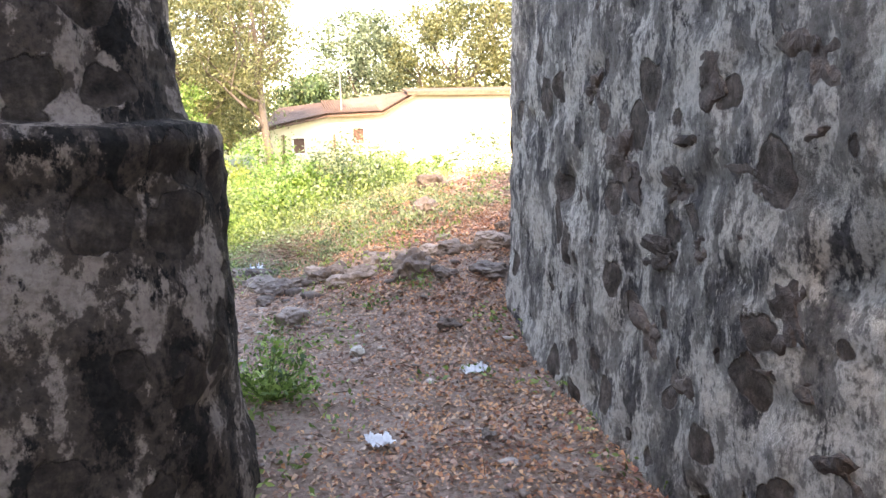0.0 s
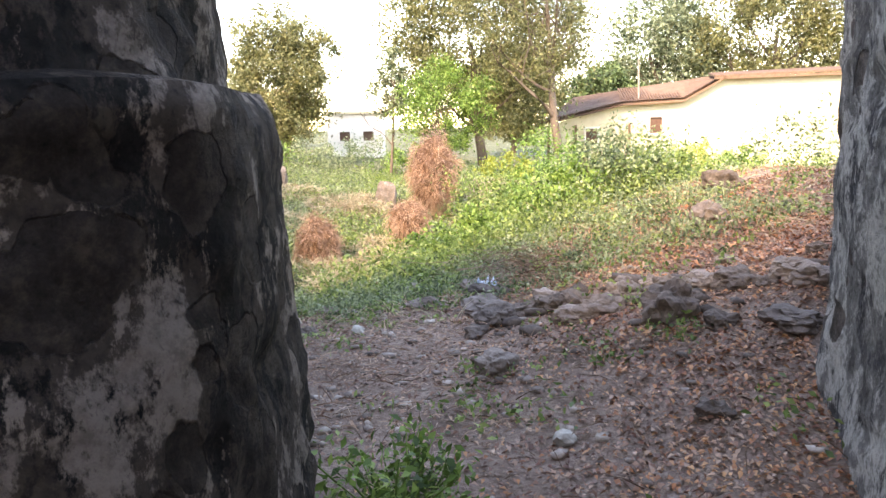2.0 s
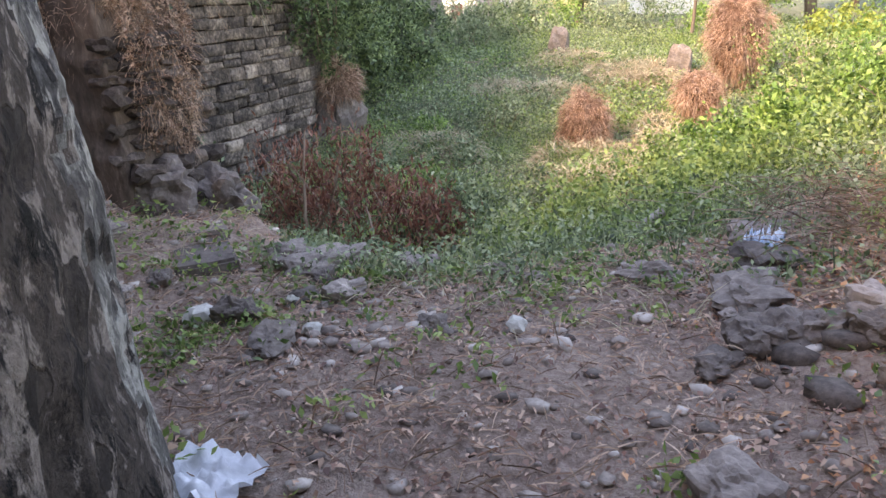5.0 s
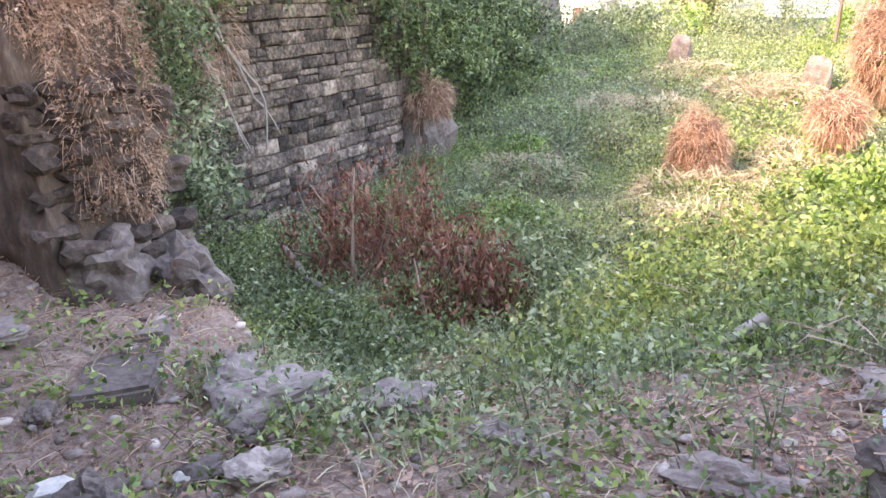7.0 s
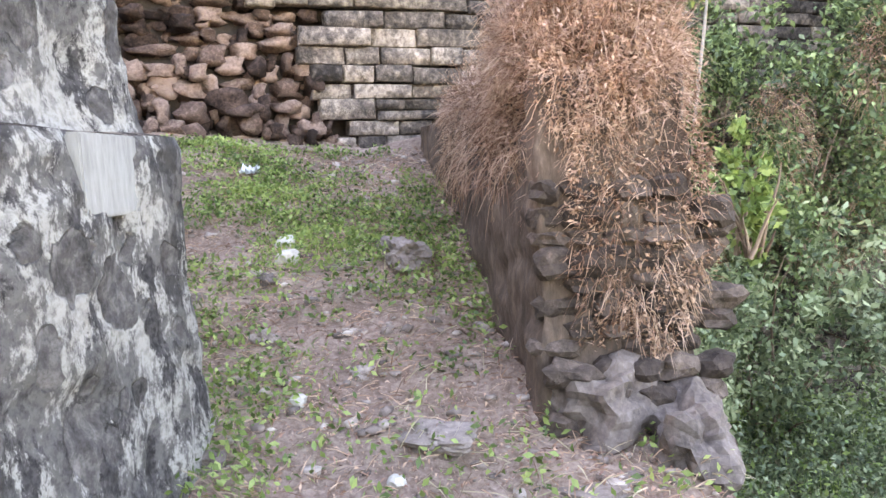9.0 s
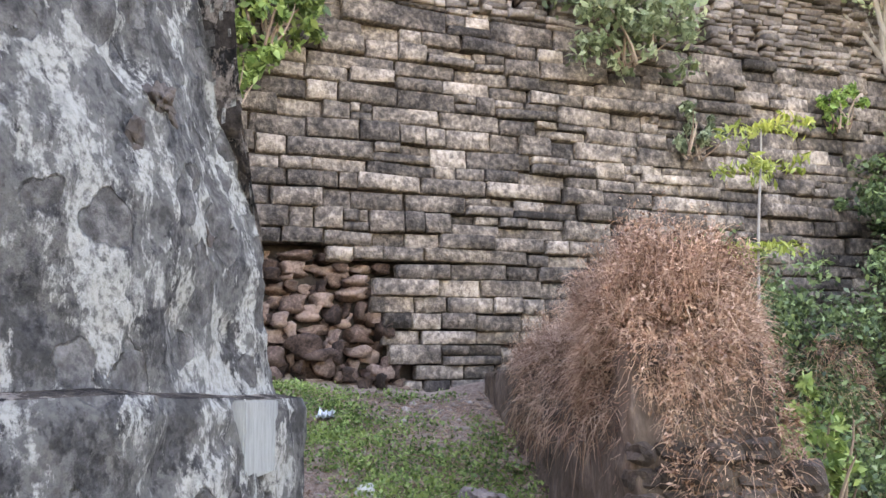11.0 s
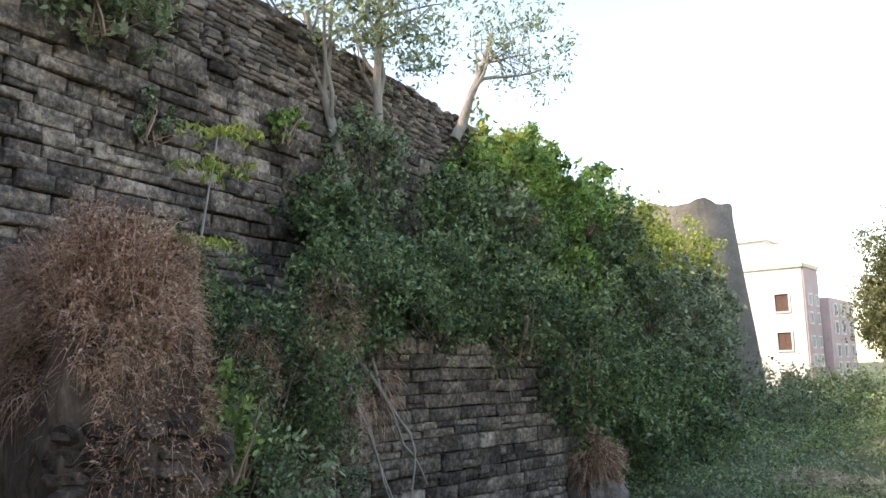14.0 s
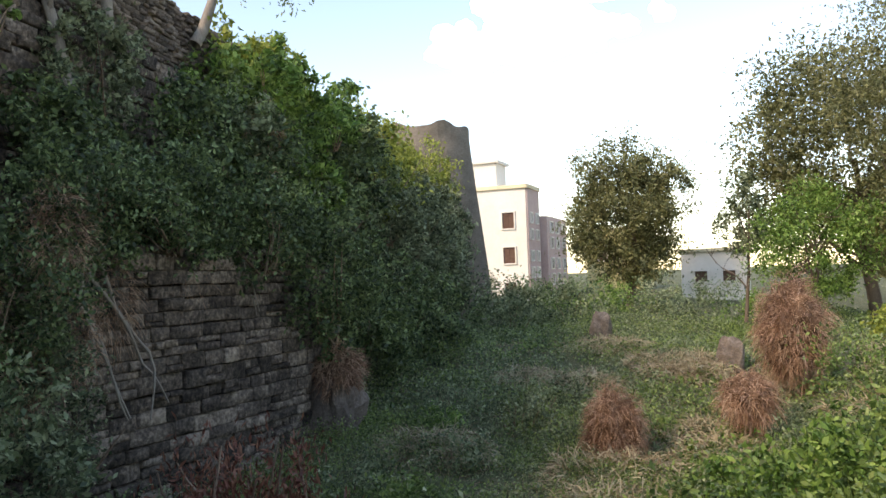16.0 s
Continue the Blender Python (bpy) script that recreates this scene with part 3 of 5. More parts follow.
tagged(new("bastion", ring_wall("bastion", (-15.2, 43.4), [(-3, 3.9), (0, 3.55), (3, 3.2), (6, 2.85), (8, 2.65), (8.9, 2.55), (9.4, 2.5)], M_FARWALL)), "weathered round stone bastion at the wall's end", "bastion", kind="structure")

# causeway parapet: the broken end of a stone wall under dried creepers
stub = tagged(part("causeway_parapet", boxes([((4.4, 0.5, 4.0), (-3.0, 8.04, -0.4))]), M_MORTAR), "ruined stone parapet wall under dried creepers", "parapet", kind="structure")
cells, cells2 = [], []
z = -0.5
while z < 1.75:
    h = rngw.uniform(0.07, 0.14)
    y = 7.66
    while y < 8.4:
        ln = rngw.uniform(0.1, 0.26)
        if rngw.random() < 0.96:
            cells.append((y + ln / 2, z + h / 2, ln, h, -0.675 + rngw.normal() * 0.02 + (0.1 if z < 0.5 else 0)))
        y += ln
    x = -5.2
    while x < -0.75:
        ln = rngw.uniform(0.2, 0.42)
        cells2.append((x, z + h / 2, ln, h, 0))
        x += ln
    z += h
M_ENDSTONE = mat("dark_parapet_stone", [(0.3, (0.022, 0.016, 0.013)), (0.5, (0.078, 0.058, 0.047)), (0.72, (0.24, 0.18, 0.145))], scale=4, fine=24, bump=1.0, obj=0.1, dist=0.04)
END_ME = [rock_mesh("stone", 80 + k, 1.0, M_ENDSTONE, 0.3, 2, 0.45) for k in range(7)]
for y, z, ln, h, o in cells:
    if z > 1.36:
        continue
    ob = put(new("stone", END_ME[int(rngw.integers(0, 7))]), stub)
    ob.matrix_basis = Matrix.Translation((o, y, z)) @ Matrix.Rotation(rngw.normal() * 0.12, 4, "X") @ Matrix.Diagonal((0.17, ln * 1.15, h * 1.15, 1))
M_EARTHWALL = mat("earthy_render", [(0.34, (0.035, 0.025, 0.019)), (0.52, (0.12, 0.085, 0.064)), (0.7, (0.28, 0.205, 0.155))], scale=3, fine=18, bump=0.9, dist=0.04, stretch=(1, 1, 0.4))
side = outline_wall("render_face", [(-5.3, 7.66), (-3.5, 7.66), (-2.0, 7.66), (-0.78, 7.66), (-0.66, 7.78), (-0.66, 8.28), (-0.78, 8.4), (-2.0, 8.42), (-3.5, 8.42), (-5.3, 8.42)], [(-1.2, -0.02), (1.0, -0.0), (1.75, 0.03)], M_EARTHWALL, 0.05)
put(new("render_face", side), stub)


# ---- buildings ----
def window(owner, x, z, y, w, h, depth=0.0, sill=True):
    win = put(new("window"), owner)
    win.matrix_basis = Matrix.Translation((x, y, z))
    f = 0.1
    part("window_frame", boxes([((w + 2 * f, 0.22, f), (0, -0.02, h / 2 + f / 2)), ((w + 2 * f, 0.22, f), (0, -0.02, -h / 2 - f / 2)), ((f, 0.22, h), (-w / 2 - f / 2, -0.02, 0)), ((f, 0.22, h), (w / 2 + f / 2, -0.02, 0))]), M_WHITE, win)
    part("shutter", boxes([((w / 2 - 0.02, 0.05, h), (-w / 4, 0.02, 0)), ((w / 2 - 0.02, 0.05, h), (w / 4, 0.02, 0)), ((0.04, 0.05, h), (0, -0.01, 0))]), M_WINDOW, win)
    return win


apt = empty("apartment_building", "cream four-storey apartment block with small framed windows", "apartment building", m=Matrix.Translation((-16.0, 62.9, 0)) @ Matrix.Rotation(radians(3), 4, "Z"))
part("wall", boxes([((11, 3.6, 13.4), (-5.5, 1.8, 1.7))]), M_WHITE, apt)
# thin skin and rear wing carry the side's shade in their colour
part("side_wall", boxes([((0.12, 3.5, 13.2), (0.06, 1.85, 1.6))]), M_SHADEWALL, apt)
part("rear_wing", boxes([((10, 7, 11.2), (-4.3, 7.2, 0.6))]), M_SHADEWALL, apt)
part("parapet", boxes([((11.3, 0.25, 0.3), (-5.5, -0.05, 8.35)), ((0.25, 3.7, 0.3), (0.1, 1.8, 8.35))]), M_CREAM, apt)
part("stair_tower", boxes([((3.2, 2.6, 2.4), (-4.2, 2.2, 9.4)), ((3.7, 3.1, 0.2), (-4.2, 2.2, 10.6))]), M_WHITE, apt)
for zz in (5.72, 2.98, 0.2):
    for xx in (-1.45, -5.0, -8.6):
        window(apt, xx, zz, 0, 0.95, 1.25)
for zz in (5.9, 4.6, 2.9, 1.6, 0.1):
    for yy in (0.9, 2.6):
        w = window(apt, 0.16, zz, yy, 0.5, 0.7)
        w.matrix_basis = Matrix.Translation((0.13, yy, zz)) @ Matrix.Rotation(radians(90), 4, "Z")
    for yy in (5.0, 7.0, 9.2):
        w = window(apt, 0.16, zz - 0.6, yy, 0.7, 0.8)
        w.matrix_basis = Matrix.Translation((0.71, yy, zz - 0.6)) @ Matrix.Rotation(radians(90), 4, "Z")

annex = empty("yellow_building", "yellowish far building beside the apartment block", "building", m=Matrix.Translation((-13.2, 76, 0)))
M_YWALL = mat("yellow_wall_paint", [(0.3, (0.5, 0.42, 0.2)), (0.7, (0.68, 0.6, 0.33))], scale=0.5, fine=6, bump=0.1)
part("wall", boxes([((5, 6, 9.5), (1.0, 3, 0.4))]), M_YWALL, annex)
part("roof", boxes([((5.4, 6.4, 0.25), (1.0, 3, 5.25))]), M_CREAM, annex)
for xx in (0.0, 2.0):
    window(annex, xx, 3.0, 0, 0.8, 1.1)

hut = empty("white_house", "small white flat-roofed house half hidden by trees", "house", m=Matrix.Translation((-3.4, 61, 0)))
part("wall", boxes([((4.2, 4, 5.2), (1.2, 2, 0.0))]), M_WHITE, hut)
part("roof", boxes([((4.7, 4.5, 0.2), (1.2, 2, 2.7))]), M_CREAM, hut)
window(hut, 0.4, 0.9, 0, 0.8, 0.7)
window(hut, 2.2, 0.9, 0, 0.8, 0.7)

hm = Matrix.Translation((15.6, 40.0, 0)) @ Matrix.Rotation(radians(-17), 4, "Z")
house = empty("tile_roofed_house", "long cream-walled shed with weathered clay tile roof in sunlight", "house", m=hm)
part("wall", boxes([((12, 7, 6.2), (8.1, 3.6, 0.35))]), M_CREAM, house)
HOUSE_EDGE = [(-6.9, 1.45), (-2.7, 2.35), (0.2, 2.45), (2.1, 3.5)]
bm = bmesh.new()
front = [bm.verts.new(p) for p in [(-6.6, 0.1, -2.8), (2.1, 0.1, -2.8)] + [(max(x, -6.6), 0.1, z - 0.05) for x, z in reversed(HOUSE_EDGE)]]
back_edge = [bm.verts.new((v.co.x, 6.0, v.co.z)) for v in front]
bm.faces.new(front)
bm.faces.new(back_edge[::-1])
for i in range(len(front)):
    j = (i + 1) % len(front)
    bm.faces.new((front[j], front[i], back_edge[i], back_edge[j]))
part("low_wall", bm, M_CREAM, house)


def slab(corners, thick):
    bm = bmesh.new()
    a = [bm.verts.new(c) for c in corners]
    b = [bm.verts.new((c[0], c[1], c[2] - thick)) for c in corners]
    bm.faces.new(a)
    bm.faces.new(b[::-1])
    for i in range(len(a)):
        j = (i + 1) % len(a)
        bm.faces.new((a[j], a[i], b[i], b[j]))
    return bm


def tiled(owner, o, u, v, nu, nv, name="roof_tile"):
    """Rows of half-round tiles over a roof slope with origin o, across u and up v."""
    o, u, v = Vector(o), Vector(u), Vector(v)
    n = u.cross(v).normalized()
    rows = []
    for i in range(nu):
        pts = [o + u * ((i + 0.5) / nu) + v * (k / nv) + n * (0.05 + 0.03 * noise.noise((i * 0.7, k * 0.9, 2))) for k in range(nv + 1)]
        rows.append(tube(pts, [u.length / nu * 0.42] * (nv + 1), 6))
    vv, ff = joined(rows)
    return tagged(part_np(name, vv, ff, M_TILE, owner), kind="stuff")


part("roof", slab([(1.6, -0.35, 3.58), (14.6, -0.35, 3.72), (14.6, 4, 4.1), (1.6, 4, 3.95)], 0.1), M_TILE, house)
for (x0, z0), (x1, z1), b0, b1 in zip(HOUSE_EDGE, HOUSE_EDGE[1:], (-5.6, -3.2, 0.4), (-3.2, 0.4, 2.6)):
    c0, c1 = 2.9 + 0.12 * (b0 + 5.6), 2.9 + 0.12 * (b1 + 5.6)
    part("low_roof", slab([(x0, -0.35, z0), (x1, -0.35, z1), (b1, 4.0, c1), (b0, 4.0, c0)], 0.1), M_TILE, house)
    tiled(house, (x0, -0.35, z0 + 0.03), (x1 - x0, 0, z1 - z0), (b0 - x0, 4.35, min(c0 - z0, c1 - z1)), 22, 6)
part("rafter_edge", boxes([((13, 0.1, 0.12), (8.1, -0.3, 3.44))]), M_WOOD, house)
window(house, -1.1, 1.25, 0.1, 0.6, 0.8)
window(house, -4.3, 0.75, 0.1, 0.6, 0.8)
for xx in (-6.5, -5.1, -2.4):
    part("post", boxes([((0.12, 0.12, 3.6), (xx, -0.04, -0.45))]), M_WOOD, house)
pole = empty("utility_pole", "thin leaning wooden pole beside the tiled house", "pole", m=Matrix.Translation((13.85, 41.0, 0)))
v, f = tube([(0, 0, -1), (0.0, 0, 2), (-0.05, 0, 4.6)], [0.07, 0.06, 0.04])
part_np("shaft", v, f, M_BARKP, pole)


# ---- plants ----
def tree(name, label, base, height, crown, leaf, n, clump_count, seed, size=0.16, bark=M_BARK, r=0.18, limbs=7, lean=(0, 0, 1), aspect=0.45, clump=0.22, group="", category="tree", fork=0.3, shell=0.35):
    """Tapered trunk, limbs that reach into the crown, and a crown of leaf clumps; crown is (centre offset, radii)."""
    rng = np.random.default_rng(seed)
    t = empty(name, label, category, group, m=Matrix.Translation(base))
    c, rad = np.array(crown[0], float), np.array(crown[1], float)
    pts, rr, d = wander((0, 0, -0.3), lean, height, r, r * 0.35, rng, 0.07, 7)
    pieces = [tube(pts, rr, 8)]
    for k in range(limbs):
        i = int(rng.integers(max(1, int(fork * 7)), 7))
        goal = blob_points(rng, 1, c, rad * 0.9, 0.7)[0]
        p = pts[i]
        L = np.linalg.norm(goal - p)
        lp, lr, _ = wander(p, goal - p, L, rr[i] * 0.6, 0.012, rng, 0.16, 6, 0.02)
        pieces.append(tube(lp, lr, 5))
        for q in range(3):
            j = int(rng.integers(2, 6))
            g2 = blob_points(rng, 1, c, rad, 0.8)[0]
            L2 = min(np.linalg.norm(g2 - lp[j]), float(np.mean(rad)) * 0.8)
            l2, r2, _ = wander(lp[j], g2 - lp[j], L2, lr[j] * 0.6, 0.008, rng, 0.2, 4)
            pieces.append(tube(l2, r2, 4))
    v, f = joined(pieces)
    part_np("trunk", v, f, bark, t, soft=True)
    P = clumps(rng, n, c, rad, clump_count, clump, shell)
    v, f = leaves(P, size, aspect, 0.4, rng, 0.3)
    part_np("crown", v, f, leaf, t)
    return t


def bush(name, label, base, rad, leaf, n, count, seed, size=0.09, dry=0.0, group="", clump=0.25, aspect=0.5, shell=0.3, category="bush"):
    """A leafy shrub of stems and leaf clumps over its base."""
    rng = np.random.default_rng(seed)
    t = empty(name, label, category, group, m=Matrix.Translation(base))
    rad = np.array(rad, float)
    stems = []
    for k in range(9):
        g = blob_points(rng, 1, (0, 0, rad[2] * 0.8), rad * 0.8, 0.6)[0]
        p, r, _ = wander((rng.normal() * 0.08, rng.normal() * 0.08, -0.1), g, np.linalg.norm(g), 0.018 * max(1, rad[2]), 0.005, rng, 0.15, 5)
        stems.append(tube(p, r, 4))
    v, f = joined(stems)
    tagged(part_np("stem_work", v, f, M_TWIG, t), kind="stuff")
    P = clumps(rng, n, (0, 0, rad[2] * 0.75), rad, count, clump, shell)
    v, f = leaves(P, size, aspect, 0.5, rng, 0.2)
    part_np("foliage", v, f, leaf, t)
    return t


def creeper(name, label, base, rad, n, seed, material=M_DRY, length=0.3, width=0.008, sag=1.2, category="creeper", mass=True, leafy=0, wisps=0):
    """A heap of dried creeper: a tangle of drooping stems over a rough mass."""
    rng = np.random.default_rng(seed)
    t = empty(name, label, category, m=Matrix.Translation(base))
    rad = np.array(rad, float)
    if mass:
        bm = bmesh.new()
        bmesh.ops.create_icosphere(bm, subdivisions=4, radius=1.0)
        for v in bm.verts:
            d = v.co.copy()
            k = 0.72 + 0.36 * noise.noise(d * 2.2 + Vector((seed, 0, 0))) + 0.14 * noise.noise(d * 6 + Vector((seed, 0, 0)))
            v.co = Vector((d.x * rad[0], d.y * rad[1], d.z * rad[2])) * k
        part("tangle", bm, M_CREEPMASS, t)
    def ragged(P):
        k = np.array([0.9 + 0.36 * noise.noise(Vector(p) * 2.2 + Vector((seed, 0, 0))) + 0.2 * noise.noise(Vector(p) * 7 + Vector((seed, 0, 0))) for p in P / rad])
        return P * k[:, None]
    P = ragged(blob_points(rng, n, (0, 0, 0), rad, 0.75))
    D = P / rad + rng.normal(size=P.shape) * 0.7
    v, f = blades(P, D, length, width, sag, rng)
    part_np("stem_tangle", v, f, material, t)
    if leafy:
        P = ragged(blob_points(rng, leafy, (0, 0, 0), rad * 1.08, 0.8))
        v, f = leaves(P, 0.028, 0.4, 0.2, rng)
        part_np("dry_leaves", v, f, material, t)
    if wisps:
        P = blob_points(rng, wisps, (0, 0, 0), rad * 0.9, 0.85)
        P[:, 2] = np.abs(P[:, 2]) * 0.95
        D = rng.normal(size=P.shape) * 0.35 + np.array([0, 0, 1.0]) + P / rad * 0.4
        D /= np.linalg.norm(D, axis=1)[:, None]
        ln = rng.uniform(0.08, 0.34, wisps) * (0.4 + 0.8 * P[:, 2] / rad[2])
        v, f = blades(P, D * 1.0, 0.22, 0.004, 0.1, rng)
        heads = np.repeat(P + D * ln[:, None], 4, 0) + rng.normal(size=(4 * wisps, 3)) * 0.018
        tagged(part_np("seed_head", *joined([(v, f), leaves(heads, 0.02, 0.4, 0.2, rng)]), material, t), kind="stuff")
    return t


M_CREEPMASS = mat("creeper_tangle", [(0.3, (0.06, 0.035, 0.025)), (0.5, (0.17, 0.1, 0.065)), (0.72, (0.36, 0.23, 0.15))], scale=5, fine=38, bump=1.0, dist=0.06, stretch=(1, 1, 0.35))


def gz(x, y, dz=0.0):
    return (x, y, ground_z(x, y) + dz)


# trees far and near
tree("tree", "tall brownish broadleaf tree in front of far houses", (-6.3, 53, -1.0), 6.5, ((0, 0, 5.9), (3.9, 3.2, 4.4)), M_OLIVE, 36000, 230, 21, 0.23, limbs=10, r=0.3, clump=0.2)
tree("tree", "large olive-green tree with open feathery crown", (5.6, 38, -0.3), 6.0, ((0, 0, 5.6), (5.0, 3.6, 4.3)), M_OLIVE, 46000, 280, 22, 0.19, limbs=12, r=0.25, clump=0.19)
tree("tree", "sunlit sparse tree with thin upper twigs", (8.2, 33, -0.2), 7.5, ((-1.0, 0, 7.2), (3.2, 3.0, 4.2)), M_OLIVE, 24000, 190, 23, 0.12, limbs=10, r=0.2, clump=0.2)
tree("tree", "slender young tree with pale leaves", (1.3, 35.5, -0.2), 4.2, ((0, 0, 3.3), (0.9, 0.9, 1.9)), M_GREYLF, 2600, 45, 24, 0.17, limbs=5, r=0.07)
tree("tree", "fresh green tree beside the dry creeper", (3.6, 33.5, -0.2), 2.6, ((0, 0, 2.5), (2.0, 1.6, 2.0)), M_GREENLF, 14000, 110, 25, 0.12, limbs=6, r=0.1)
tree("tree", "dark dense tree behind the tiled house", (14.2, 51, -0.5), 3.6, ((0, 0, 3.3), (2.5, 2.2, 2.4)), M_DARKLF, 14000, 70, 26, 0.26, limbs=6, r=0.2)
tree("tree", "broad hazy green tree behind the tiled house", (20, 56, -0.5), 7, ((0, 0, 6.2), (4.5, 3.5, 4.6)), M_GREYLF, 26000, 180, 27, 0.28, limbs=9, r=0.28)
tree("tree", "tall yellow-green tree behind the tiled house", (27, 53, -0.5), 8, ((0, 0, 7.5), (5.5, 4, 6.0)), M_OLIVE, 34000, 220, 28, 0.28, limbs=10, r=0.3)
tree("tree", "tall yellow-green tree behind the tiled house", (36, 50, -0.5), 8, ((0, 0, 7.5), (5.5, 4, 6.5)), M_YELLF, 26000, 180, 29, 0.28, limbs=9, r=0.3)
tree("tree", "tall olive tree in the far distance", (9.5, 58, -0.5), 5, ((0, 0, 4.3), (4.0, 3, 3.4)), M_OLIVE, 24000, 150, 30, 0.27, limbs=9, r=0.25)
for k, (x, y, s, lf) in enumerate([(-11.5, 50, 1.2, M_GREYLF), (-8.6, 47, 1.3, M_GREENLF), (-5.8, 46, 1.5, M_GREENLF), (-3.5, 46, 1.5, M_WEEDG), (-0.6, 44, 1.7, M_WEEDG), (1.6, 41, 1.6, M_GREENLF), (-9.5, 40, 1.5, M_WEEDG), (7.4, 31, 1.5, M_GREENLF), (11.6, 38, 0.9, M_GREENLF), (15.4, 37.2, 1.1, M_YELLF), (17.4, 36.5, 0.9, M_GREENLF), (5.6, 29.5, 0.9, M_YELLF), (-7, 34, 1.5, M_WEEDG), (-5.4, 37, 1.4, M_WEEDG)]):
    bush("bush", "leafy green bush on the rough bank", (x, y, ground_z(x, y) - (0.8 if y >= 40 else 0.25)), (s * 1.25, s * 1.1, s), lf, 3600, 46, 100 + k, 0.14, group="bushes on the far bank")


M_STRAW = leafmat("straw_stems", (0.22, 0.16, 0.1), (0.42, 0.34, 0.22), (0.6, 0.52, 0.36), 0.25)
M_PALELF = leafmat("pale_willow_leaves", (0.1, 0.13, 0.06), (0.24, 0.29, 0.15), (0.44, 0.48, 0.28), 0.45)


def wall_at(s, z, out=0.0):
    p = Vector((-5.2, 7.0, 0)) + FU * s + FN * out
    return (p.x, p.y, z)


# trees rooted in the fort wall
tree("wall_tree", "pale-barked tree growing out of the fort wall", wall_at(7.55, 4.6, 0.3), 3.4, ((0.5, -0.6, 3.4), (1.2, 1.3, 1.3)), M_PALELF, 2200, 60, 41, 0.13, M_BARKP, 0.11, 7, (-0.05, -0.1, 1), 0.4, group="trees on the fort wall", fork=0.55)
tree("wall_tree", "pale forked tree growing out of the fort wall", wall_at(8.5, 4.8, 0.3), 4.0, ((0.3, 0.3, 3.6), (1.2, 1.4, 1.7)), M_PALELF, 3000, 80, 42, 0.13, M_BARKP, 0.12, 8, (0.05, 0.08, 1), 0.4, group="trees on the fort wall", fork=0.45)
tree("wall_tree", "bare-limbed pale tree leaning out from the fort wall", wall_at(11.7, 6.8, 0.2), 3.0, ((0.6, 2.0, 2.2), (0.9, 2.0, 1.2)), M_PALELF, 1600, 60, 43, 0.13, M_BARKP, 0.13, 8, (0.1, 0.55, 1), 0.4, group="trees on the fort wall", fork=0.3)


def wall_bush(label, s, z, rad, leaf, n, count, seed, size=0.1, out=0.35, clump=0.15, shell=0.25):
    b = bush("wall_shrub", label, wall_at(s, z - rad[2] * 0.75, out), (rad[0], rad[1], rad[2]), leaf, n, count, seed, size, group="shrubs on the fort wall", clump=clump, shell=shell, category="shrub")
    b.matrix_basis = b.matrix_basis @ Matrix.Rotation(ANG, 4, "Z")
    return b


wall_bush("drooping willow-like shrub hanging on the fort wall", 2.6, 6.3, (0.6, 1.2, 1.1), M_PALELF, 3400, 130, 51, 0.13)
# yellow-green leaf colour paints the backlit top of the shrub above
wall_bush("upper sprays of a shrub on the parapet, backlight put into yellow-green leaves", 2.6, 7.5, (0.4, 0.9, 0.6), M_YELLF, 900, 30, 52, 0.12)
wall_bush("hanging shrub with yellow flowers on the fort wall", -1.7, 6.0, (0.5, 0.85, 1.2), M_WEED, 3600, 90, 53, 0.13)
wall_bush("hanging shrub with yellow flowers on the fort wall", -2.1, 4.75, (0.35, 0.4, 0.6), M_WEED, 1300, 30, 54, 0.13)
wall_bush("small green shrub in the wall's joints", 3.6, 4.75, (0.25, 0.4, 0.4), M_GREYLF, 500, 16, 55, 0.1, 0.2)
wall_bush("small dark green shrub in the wall's joints", 6.0, 5.3, (0.25, 0.4, 0.35), M_GREENLF, 500, 16, 56, 0.1, 0.2)
wall_bush("dark shrub around pale trunks on the wall", 6.9, 3.7, (0.7, 1.2, 1.0), M_DARKLF, 6000, 80, 57, 0.1, 0.5)
wall_bush("dark shrub around pale trunks on the wall", 8.0, 4.9, (0.6, 1.2, 1.2), M_GREYLF, 5000, 80, 58, 0.11, 0.4)
wall_bush("dark shrub hanging below pale trunks", 8.0, 2.6, (0.9, 1.4, 1.2), M_DARKLF, 6500, 90, 59, 0.1, 0.8)
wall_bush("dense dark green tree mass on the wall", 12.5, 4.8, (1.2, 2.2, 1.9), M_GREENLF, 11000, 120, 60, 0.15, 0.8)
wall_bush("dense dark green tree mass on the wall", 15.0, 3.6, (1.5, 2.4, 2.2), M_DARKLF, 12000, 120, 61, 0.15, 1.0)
# yellow-green masses from here on paint the sunlit tops over darker greenery
wall_bush("tree mass over the wall, sunlit top put into yellow-green leaf colour", 14.2, 6.3, (1.0, 2.2, 1.2), M_YELLF, 6500, 80, 62, 0.15, 0.5)
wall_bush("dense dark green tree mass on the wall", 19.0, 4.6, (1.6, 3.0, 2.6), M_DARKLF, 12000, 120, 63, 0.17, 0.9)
wall_bush("tree mass on the wall, sunlight put into yellow-green leaf colour", 23.5, 5.4, (1.6, 3.4, 2.2), M_YELLF, 8000, 90, 64, 0.18, 0.9)
wall_bush("grey-green tree mass below the bastion", 24.5, 2.2, (2.2, 4.2, 2.8), M_GREYLF, 12000, 120, 65, 0.18, 1.4)
wall_bush("grey-green tree mass below the bastion", 31.0, 2.6, (2.2, 4.2, 3.0), M_GREYLF, 10000, 110, 66, 0.2, 1.4)
